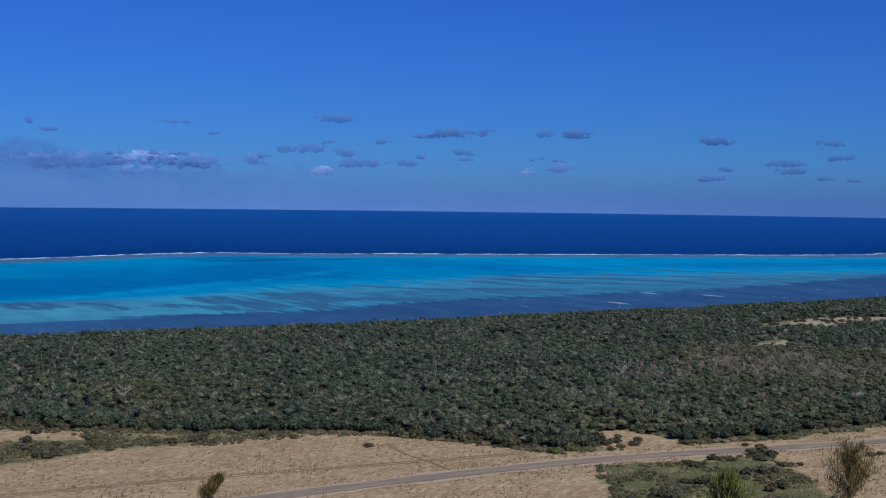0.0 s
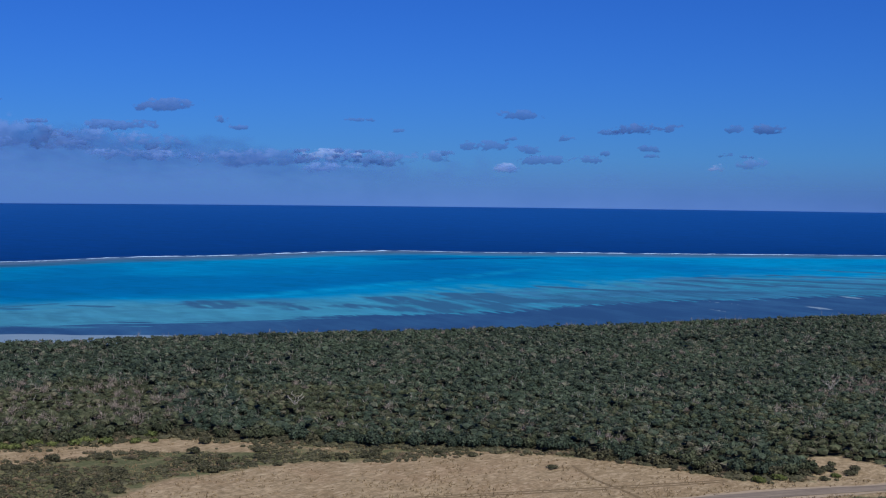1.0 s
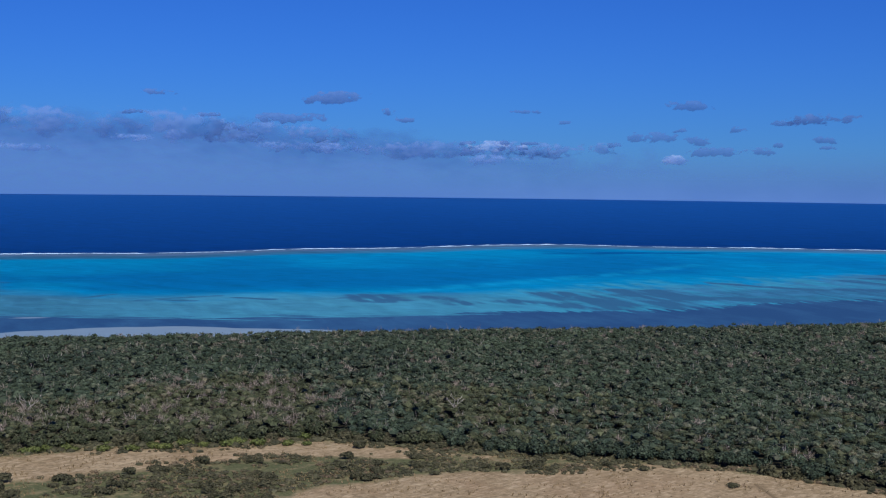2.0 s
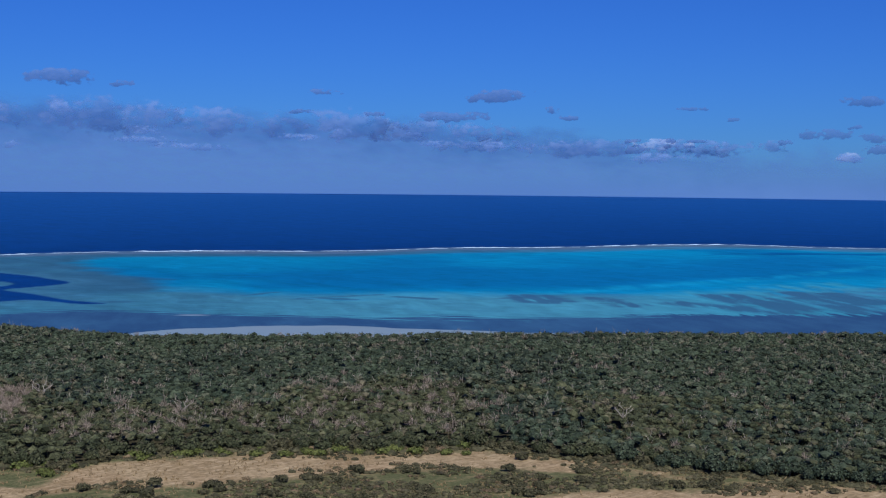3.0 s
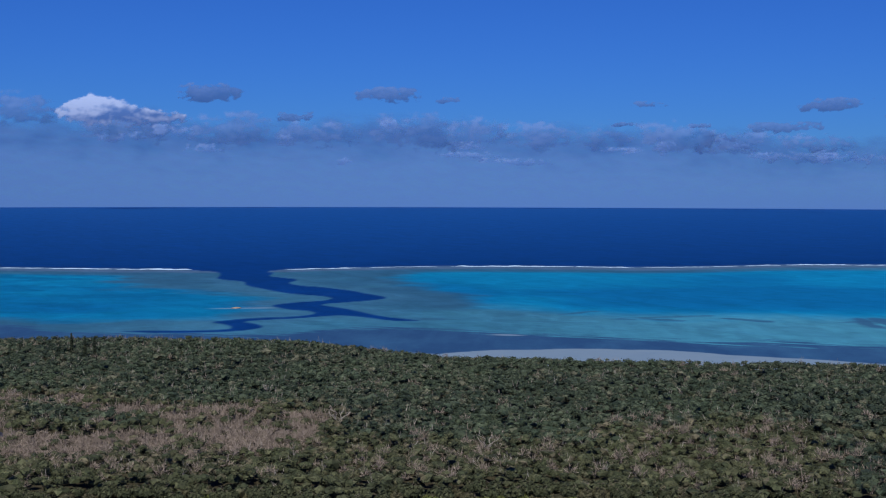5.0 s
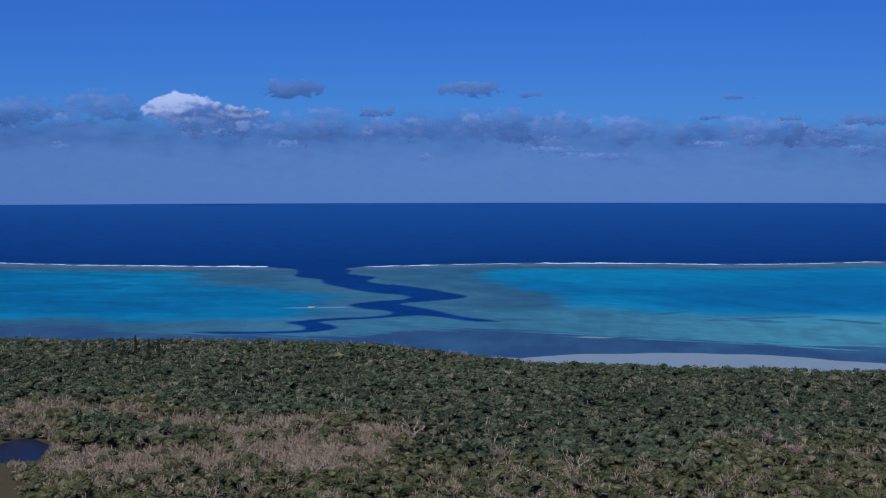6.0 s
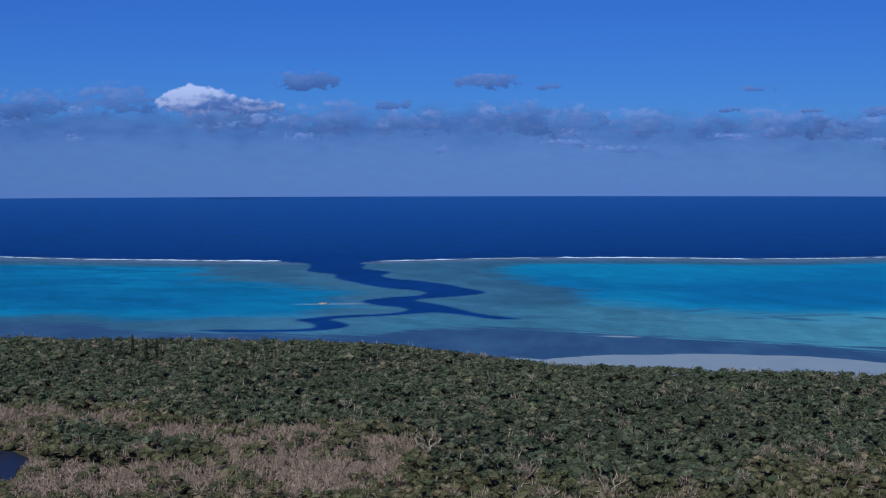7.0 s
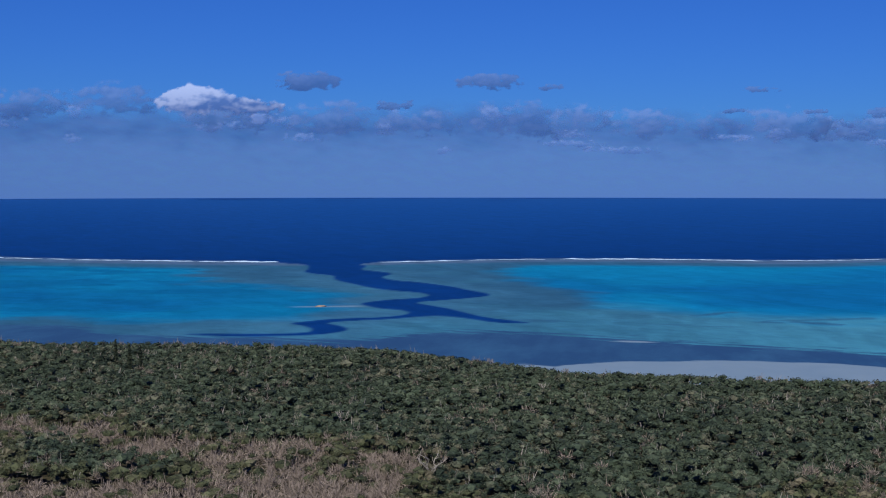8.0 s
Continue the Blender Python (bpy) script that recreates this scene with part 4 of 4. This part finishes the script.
def build_low_cover():
    """Knee-high scrub over the western field and dry grass tufts, too many to count."""
    g = np.random.default_rng(51)
    x, y, s, n = scatter(1.9, -120, 420, 215, 420, 52)
    lump = fbm(x, y, 9.0, 3, 2.7)
    broad = fbm(x, y, 30.0, 3, 6.7)
    scrub = (inside(x, y, SCRUB_WEST) + 8 * broad > 0) & (lump > -0.08)
    scrub |= (inside(x, y, GREEN_FIELD) + 4 * broad > 0) & (lump > -0.02)
    scrub |= (front_n(s) - n < 4 + 9 * broad) & (front_n(s) - n > -4) & (lump > -0.10)
    depth = n - front_n(s) + 4 * fbm(x, y, 28.0, 3, 3.1)
    scrub |= (depth > -2.5 + 4 * lump) & (depth < 5)
    scrub &= inside(x, y, NOTCH) < -1
    scrub &= np.abs(n - road_line(s)) > 6.5
    c = np.stack([x, y, hill(x, y) + 0.25], -1)[scrub]
    r = np.clip(g.normal(0.85, 0.3, len(c)), 0.35, 1.6) * np.where((depth > -2) & (depth < 6), 1.75, 1.0)[scrub]
    q = leaf_quads(c, r, 40, 0.18, 53, 0.52, -0.1, 0.5)
    core = mounds(c - np.array((0, 0, 0.1)), r * 0.85, 0.5, 54)
    tagged(new("scrub", quads_mesh("scrub", np.concatenate([q, core]), LEAF_SHRUB)),
           "low olive and brown scrub covering part of the field", "scrub", kind="stuff")
    x, y, s, n = scatter(1.5, -100, 420, 215, 420, 55)
    lump = fbm(x, y, 5.0, 3, 4.7) + 0.8 * fbm(x, y, 22.0, 2, 1.1)
    tuft = (n < front_n(s) + 2) & (lump > 0.05) & (np.abs(n - road_line(s)) > 4.0) & (g.uniform(size=len(x)) < np.where(np.abs(n - road_line(s)) < 9, 1.0, 0.6))
    c = np.stack([x, y, hill(x, y) + 0.1], -1)[tuft]
    q = twigs(c, g.uniform(0.3, 0.75, len(c)), np.full(len(c), 0.4), 6, 56)
    tagged(new("dry_grass", quads_mesh("dry_grass", q, STRAW)), "tufts of dry brown grass in the field", "grass", kind="stuff")


build_low_cover()


def make_dead_tree(k, height, spread, group, label):
    """A bleached leafless tree: one trunk that forks into bare limbs, each with twigs."""
    g = np.random.default_rng(200 + k)
    t = thing("dead_tree", label, "dead tree", group)
    v, f = tube(*limb((0, 0, -0.3), (0.2, 0.1, height * 0.5), 0.26, 0.17, 0.03, g), 7)
    part("trunk", mesh_from("trunk", v, f, [DEADWOOD], True), t)
    for i in range(6):
        a = 2 * math.pi * (i + g.uniform(0, 0.7)) / 6
        foot = Vector((0.2, 0.1, height * 0.5)) * g.uniform(0.65, 1.0)
        tip = foot + Vector((math.cos(a) * spread, math.sin(a) * spread, height * g.uniform(0.3, 0.55)))
        pts, rad = limb(foot, tip, 0.15, 0.05, 0.06, g, 5)
        pieces = [tube(pts, rad, 5)]
        for j in (2, 3, 4):
            b = a + g.uniform(-1.2, 1.2)
            end = pts[j] + Vector((math.cos(b) * 0.9, math.sin(b) * 0.9, g.uniform(0.4, 1.4)))
            pieces.append(tube(*limb(pts[j], end, 0.07, 0.03, 0.08, g, 3), 4))
        bough = part("limb", mesh_from("limb", *pieces[0], [DEADWOOD], True), t)
        for v, f in pieces[1:]:
            part("twig", mesh_from("twig", v, f, [DEADWOOD], True), bough)
    return t


def build_dead_trees():
    group = "bleached dead trees in the forest"
    big = make_dead_tree(0, 8.8, 2.9, group, "large bleached dead tree rising over the canopy")
    small = make_dead_tree(1, 5.8, 1.7, group, "small grey leafless tree among green crowns")
    copies([big], [(-310, 331), (-389, 231), (-186, 473), (-436, 207)], 31, 0.95, 1.1)
    g = random.Random(8)
    spots = [(-394, 236), (-487, 247), (-396, 246), (-190, 600), (-141, 437)]
    while len(spots) < 34:
        s, n = g.uniform(-260, 520), g.uniform(340, 600)
        x, y = to_xy(s, n)
        if n > float(front_n(s)) + 12 and bool(in_view(np.float64(x), np.float64(y))):
            spots.append((float(x), float(y)))
    copies([small], spots, 32, 0.65, 0.95)


build_dead_trees()


def build_pines():
    """Tall narrow columnar pines near the shore."""
    t = thing("columnar_pine", "tall narrow dark green columnar pine above the canopy", "pine tree", "columnar pines near the shore")
    v, f = tube([(0, 0, -0.3), (0.05, 0, 5), (0, 0.05, 12.4)], [0.2, 0.14, 0.04], 6)
    part("trunk", mesh_from("trunk", v, f, [BARK], True), t)
    g = np.random.default_rng(77)
    z = np.linspace(1.8, 12.6, 40)
    c = np.stack([g.normal(scale=0.1, size=40), g.normal(scale=0.1, size=40), z], -1)
    r = 0.85 * (1 - ((z - 1.8) / 11.4) ** 3) * g.uniform(0.7, 1.15, 40) + 0.12
    q = leaf_quads(c, r, 30, 0.26, 78, 0.5, -0.6)
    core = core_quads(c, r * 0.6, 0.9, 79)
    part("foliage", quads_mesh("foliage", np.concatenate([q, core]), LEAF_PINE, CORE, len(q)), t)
    copies([t], [(-632, 161), (-616, 164), (-612, 167)], 33, 0.80, 0.90)


build_pines()


def make_ironwood(name, height, radius, seed, mat, label, lean=0.0, boughs=46, sprays=15, rise=(0.5, 1.1), taper=0.6, thick=0.6):
    """A wispy tree: fine needle sprays stand on many thin rising branches."""
    g = np.random.default_rng(seed)
    t = thing(name, label, "tree")
    v, f = tube(*limb((0, 0, -0.5), (lean, 0, height * 0.92), 0.26, 0.05, 0.015, g, 6), 6)
    part("trunk", mesh_from("trunk", v, f, [BARK], True), t)
    tips = []
    for i in range(boughs):
        k = g.uniform(0.12, 0.95)
        a = g.uniform(0, 6.28)
        reach = radius * (1.08 - k) ** taper * g.uniform(0.45, 1.05)
        foot = Vector((lean * k, 0, height * 0.92 * k))
        tip = foot + Vector((math.cos(a) * reach, math.sin(a) * reach, reach * g.uniform(*rise)))
        pts, rad = limb(foot, tip, 0.085, 0.02, 0.04, g, 5)
        v, f = tube(pts, rad, 4)
        part("branch", mesh_from("branch", v, f, [BARK], True), t)
        tips += pts[1:]
    c = np.array([p[:] for p in tips])
    q = twigs(c, np.full(len(c), 1.9), np.full(len(c), 0.7), sprays, seed + 1, thick, 0.42)
    part("foliage", quads_mesh("foliage", q, mat), t)
    return t


make_ironwood("ironwood_tree", 16.5, 8.2, 91, LEAF_BROOM, "wispy brown-green ironwood tree beside the road", 0.8, 96, 8, (0.45, 1.15), 0.50).matrix_basis = place(-65, 309)
make_ironwood("ironwood_tree", 6.6, 2.4, 95, LEAF_BROOM, "small windswept olive ironwood in dry grass", 4.6, 40, 11, (0.3, 0.9)).matrix_basis = place(-197, 237, 29)
make_ironwood("young_pine", 14.6, 8.4, 98, LEAF_YOUNG, "young bright green feathery tree among shrubs", 0.3, 80, 16, (0.3, 0.8), 0.95).matrix_basis = place(-84, 278)


def build_bare_sapling():
    g = np.random.default_rng(71)
    t = thing("bare_sapling", "thin leafless sapling in the dry field", "sapling")
    for i in range(7):
        a = g.uniform(0, 6.28)
        k = g.uniform(0.8, 1.8)
        v, f = tube(*limb((0, 0, -0.1), (math.cos(a) * k, math.sin(a) * k, g.uniform(2.4, 4.2)), 0.07, 0.02, 0.05, g, 4), 4)
        part("stem", mesh_from("stem", v, f, [TWIG], True), t)
    t.matrix_basis = place(-217, 232)


build_bare_sapling()


# ---------------------------------------------------------------- small waters, tracks and islet
def build_pond():
    ring = [(math.cos(a) * r * 1.35, math.sin(a) * r / 1.15, 0.0) for a in np.linspace(0, 2 * math.pi, 49)[:-1]
            for r in [11.6 + 1.5 * math.sin(3 * a + 0.8) + 1.2 * math.sin(5 * a)]]
    verts = [(0, 0, 0.0)] + ring
    faces = [(0, 1 + i, 1 + (i + 1) % 48) for i in range(48)]
    ob = new("pond", mesh_from("pond", verts, faces, [POND], True))
    ob.location = (POND_AT[0], POND_AT[1], float(hill(np.float64(POND_AT[0]), np.float64(POND_AT[1]))) + 0.22)
    tagged(ob, "small dark still pond among grey dying trees", "pond", kind="structure")


build_pond()


def trail(name, points, half, label):
    """A worn strip laid close over the land through points of the plan."""
    p = np.array(points, float)
    seg = np.concatenate([[0], np.cumsum(np.hypot(*np.diff(p, axis=0).T))])
    d = np.arange(0, seg[-1], 2.5)
    x, y = np.interp(d, seg, p[:, 0]), np.interp(d, seg, p[:, 1])
    tx, ty = np.gradient(x), np.gradient(y)
    k = np.hypot(tx, ty)
    wide = half * (1 + 0.5 * fbm(x, y, 8.0, 2, 6.1))
    rows = [np.stack([x + e * wide * ty / k, y - e * wide * tx / k, hill(x, y) + 0.05], -1) for e in (-1, 1)]
    verts = np.stack(rows, 1).reshape(-1, 3)
    faces = [(2 * i, 2 * i + 2, 2 * i + 3, 2 * i + 1) for i in range(len(d) - 1)]
    tagged(new(name, mesh_from(name, verts, faces, [TRACK], True)), label, "track", kind="structure")


for _o in (-0.95, 0.95):
    _s = np.arange(20, 200, 6.0)
    trail("wheel_track", np.stack(to_xy(_s, 318 + 3 * np.sin(_s / 40.0) + _o), -1), 0.4, "darker wheel rut worn into the dry grass")
trail("footpath", [(-199, 322), (-193, 317), (-187, 312), (-175, 306), (-163, 299)], 0.45, "narrow worn path crossing the dry field to the road")


def build_islet():
    bm = bmesh.new()
    bmesh.ops.create_icosphere(bm, subdivisions=3, radius=1.0)
    for v in bm.verts:
        d = 1 + 0.35 * noise.noise(v.co * 2.3)
        v.co = Vector((v.co.x * 1.5 * d, v.co.y * 3.0 * d, max(v.co.z, -0.2) * 0.6 * d))
    me = bpy.data.meshes.new("sand_islet")
    bm.to_mesh(me)
    bm.free()
    me.materials.append(ISLET)
    me.polygons.foreach_set("use_smooth", [True] * len(me.polygons))
    ob = new("sand_islet", me)
    ob.location = (-844, 286, 0.1)
    tagged(ob, "tiny orange-brown sand islet in the lagoon beside the channel", "islet")


build_islet()


# ---------------------------------------------------------------- clouds
CLOUD_R = 4050.0
CLOUD_CENTRE = (-90.0, 60.0)
# bearing in degrees left of +y, height of the middle, width, depth from base to top
GREY_EAST = [
    (40.7, 276, 90, 10), (39.0, 243, 43, 10), (33.5, 295, 147, 27), (35.1, 196, 136, 29), (33.9, 220, 45, 12), (33.2, 185, 82, 29),
    (31.4, 223, 51, 17), (32.4, 152, 149, 25), (30.5, 156, 101, 21), (29.7, 177, 40, 13), (36.7, 173, 45, 18), (29.5, 243, 78, 17),
    (24.2, 252, 56, 22), (27.8, 192, 67, 19), (27.7, 170, 43, 9), (24.6, 174, 46, 11), (16.2, 147, 49, 15), (13.9, 164, 140, 18),
    (13.3, 142, 124, 18), (11.8, 225, 79, 18), (11.3, 183, 86, 16), (12.0, 120, 54, 11), (10.9, 116, 45, 9), (16.8, 116, 85, 15),
    (23.6, 169, 43, 9),
]
GREY_WEST = [
    (65.5, 334, 70, 18), (56.8, 320, 106, 16), (57.9, 260, 60, 12), (54.7, 254, 80, 12), (52.9, 191, 67, 15), (51.3, 244, 234, 29),
    (46.7, 270, 47, 21), (46.0, 246, 65, 14), (43.3, 176, 52, 12), (41.7, 178, 43, 16), (40.5, 177, 52, 9), (72.2, 280, 101, 27),
    (53.4, 216, 49, 24), (43.0, 150, 69, 29), (41.0, 157, 60, 28),
]
MAUVE = [
    (27.9, 254, 214, 32), (22.7, 253, 100, 27), (16.6, 234, 112, 27), (49.1, 309, 194, 37), (68.2, 346, 190, 42), (75.9, 349, 188, 52),
]
CLUMPS = [
    (88.1, 267, 301, 83), (84.2, 284, 292, 92), (79.5, 239, 313, 92), (74.9, 231, 256, 97), (71.2, 222, 241, 83), (67.5, 228, 303, 105),
    (64.3, 221, 188, 93), (60.4, 216, 385, 87), (55.5, 212, 250, 95), (53.1, 194, 227, 73), (49.8, 195, 207, 50), (49.9, 158, 342, 40),
    (45.5, 147, 333, 53), (40.8, 151, 207, 48), (39.1, 150, 154, 41), (37.2, 158, 103, 34),
]
PALE = [
    (85.3, 252, 71, 35), (87.9, 221, 81, 32), (76.0, 180, 136, 29), (72.6, 217, 42, 25), (79.5, 216, 139, 26), (67.7, 255, 100, 33),
    (56.1, 185, 65, 48), (57.5, 174, 57, 23), (64.7, 165, 197, 20), (58.1, 181, 164, 16), (64.5, 191, 82, 26), (85.5, 175, 62, 27),
    (70.0, 147, 75, 22), (77.5, 231, 119, 38), (49.0, 151, 144, 32), (42.0, 122, 173, 28), (34.1, 126, 84, 24), (23.3, 147, 93, 32),
    (52.1, 163, 72, 18), (62.7, 145, 246, 20),
]
WHITE = [
    (79.5, 290, 344, 84), (42.4, 160, 130, 36), (40.8, 164, 34, 16), (24.8, 132, 56, 24), (34.2, 126, 68, 29),
]


def make_cloud(bearing, height, width, tall, mat, label, seed, away, veil=0.85, lit_top=0.5, soft=0.3, tower=False):
    """A flat-based bank of vapour, thick in the middle and ragged at the rim."""
    r = CLOUD_R + away + 0.6 * seed
    near = r / CLOUD_R
    width, tall, height = width * near, tall * near, 75 + (height - 75) * near
    nx, ny = int(np.clip(width * 1.25 / 2.6, 24, 120)), int(np.clip(tall * 1.6 / 1.8, 12, 48))
    U, V = np.meshgrid(np.linspace(-1, 1, nx), np.linspace(-1, 1, ny), indexing="ij")
    x, z = U * width * 0.62, V * tall * 0.80
    coarse = 0.5 * tall + 6.0
    n1 = fbm(x * 0.62, z * 1.3, coarse * 0.55, 4, seed * 0.37)
    n2 = fbm(x * 0.7, z * 0.9, coarse * 1.5, 3, seed * 0.91 + 5)
    n3 = fbm(x * 0.5, z * 1.6, coarse * 0.9, 3, seed * 0.53 + 11)
    n4 = fbm(x * 0.75, z * 1.2, 7.0 + 0.10 * tall, 4, seed * 0.71 + 3)
    lift = 0.28 * np.sin(seed * 2.3) * U
    W = V + lift - 0.15
    body = 1 - np.abs(U) ** 2.2 - np.where(W < 0, (np.abs(W) * 1.35) ** 2.6, np.abs(W) ** 1.3) + 0.55 * n1 + 0.70 * n2 + 0.45 * n4 - 0.20
    if tower:
        top = np.interp(U, (-1.0, -0.9, -0.72, -0.46, -0.12, 0.15, 0.5, 0.8, 1.0), (-0.3, 0.16, 0.50, 0.86, 0.62, 0.34, 0.14, 0.06, -0.3))
        foot = np.interp(U, (-1.0, -0.4, 0.0, 0.4, 1.0), (-0.20, -0.62, -0.48, -0.60, -0.40))
        body = np.minimum((top - V) * 2.2, (V - foot) * 0.9) + 0.26 * n1 + 0.14 * n2 + 0.22 * n4 + 0.06
    rim = np.clip(np.minimum((1 - np.abs(U)) / 0.16, (1 - np.abs(V)) / 0.2), 0, 1)
    alpha = veil * step(body * rim, 0.04, soft)
    # sun on the upper left and shade at the base, painted through lit
    lit = (0.52 if tower else 0.34) + ((0.85 if tower else 0.55) * V - 0.30 * U) * lit_top + 0.45 * n3 * lit_top + 0.22 * n1 + 0.30 * n4
    if tower:
        lit = lit + 0.14 + 0.25 * n4 - 0.62 * np.exp(-((U + 0.06) / 0.26) ** 2 - ((V + 0.12) / 0.26) ** 2)
    y = -np.clip(1 - U ** 2 - V ** 2, 0, 1) * tall * 0.2
    verts = np.stack([x, y, z], -1).reshape(-1, 3)
    faces = [(i * ny + j, (i + 1) * ny + j, (i + 1) * ny + j + 1, i * ny + j + 1) for i in range(nx - 1) for j in range(ny - 1)]
    me = mesh_from("cloud", verts, faces, [mat], True)
    for key, values in (("veil", alpha), ("lit", np.clip(lit, 0, 1))):
        me.attributes.new(key, "FLOAT", "POINT").data.foreach_set("value", values.reshape(-1).astype(np.float32))
    ob = new("cloud", me)
    a = radians(bearing)
    ob.matrix_basis = pose(CLOUD_CENTRE[0] - math.sin(a) * r, CLOUD_CENTRE[1] + math.cos(a) * r, height, 0, 0, bearing)
    return tagged(ob, label, "cloud", "small clouds over the sea")


_k = 0
for _rows, _mat, _label, _away, _veil, _top, _soft in (
        (WHITE[:1], CLOUD_WHITE, "bright white cumulus rising from the cloud bank", -190, 0.96, 1.0, 0.30),
        (WHITE[1:], CLOUD_WHITE, "small pale white cloud over the ocean", -240, 0.62, 0.9, 0.5),
        (PALE, CLOUD_PALE, "small pale patch of sunlit cloud in the bank", -310, 0.60, 0.9, 0.95),
        (MAUVE, CLOUD_MAUVE, "flat-based grey cloud with a mauve top", -500, 0.80, 0.6, 0.50),
        (GREY_WEST, CLOUD_GREY, "ragged blue-grey cloud over the ocean", -280, 0.78, 0.4, 0.45),
        (GREY_EAST, CLOUD_GREY, "small thin blue-grey cloud over the ocean", -150, 0.66, 0.3, 0.42),
        (CLUMPS, CLOUD_CLUMP, "ragged grey clump in the long bank of cloud", -60, 0.66, 0.9, 0.75)):
    for _r in _rows:
        make_cloud(*_r, _mat, _label, _k + 1.5, _away, _veil, _top, _soft, _r[2] > 250 and _mat is CLOUD_WHITE)
        _k += 1


def build_cloud_bank():
    """The long hazy bank of far cloud low over the horizon."""
    r = SEA_RIM - 40.0
    az = np.radians(np.arange(2, 100, 0.15))
    z = np.linspace(0, 390, 70)
    A, Z = np.meshgrid(az, z, indexing="ij")
    deg = np.degrees(A)
    arc = A * r
    n1 = fbm(arc, Z * 1.9, 80.0, 5, 3.3)
    n2 = fbm(arc, Z * 0.6, 360.0, 3, 8.1)
    n3 = fbm(arc, Z * 3.2, 52.0, 4, 12.4)
    n4 = fbm(arc, Z * 3.0, 150.0, 4, 17.9)
    top = np.interp(deg, (2, 20, 34, 40, 46, 52, 60, 72, 82, 100), (125, 132, 146, 176, 226, 270, 292, 300, 306, 310))
    dense = np.interp(deg, (2, 20, 34, 42, 50, 60, 100), (0.52, 0.54, 0.58, 0.72, 0.82, 0.88, 0.90))
    down = top + 30 * n2 + 16 * n1 - Z
    haze = step(down + 14 * n1, -6, 80)
    veil = dense * haze * (0.84 + 0.16 * step(n3, -0.4, 0.4))
    veil = np.maximum(veil, 0.86 * step(Z, 190, 0))
    veil = np.clip(veil * step(Z, 388, 350), 0, 1)
    # greyer under the top, pale gaps and tops of farther clouds between, even haze below
    lit = 0.12 + 0.46 * step(down, 50, 190) + 0.55 * step(deg, 50, 30)
    lit = np.clip(lit + (0.32 * n4 + 0.10 * n1) * step(down, 220, 70) * step(down, 0, 50) * step(deg, 34, 50), 0, 1)
    verts = np.stack([-np.sin(A) * r, np.cos(A) * r, Z], -1).reshape(-1, 3)
    ny = len(z)
    faces = [(i * ny + j, (i + 1) * ny + j, (i + 1) * ny + j + 1, i * ny + j + 1) for i in range(len(az) - 1) for j in range(ny - 1)]
    me = mesh_from("cloud_bank", verts, faces, [CLOUD_BANK], True)
    for key, values in (("veil", veil), ("lit", lit)):
        me.attributes.new(key, "FLOAT", "POINT").data.foreach_set("value", values.reshape(-1).astype(np.float32))
    tagged(new("backdrop", me), "long hazy blue-grey bank of distant cloud along the horizon", "clouds", kind="structure")


build_cloud_bank()
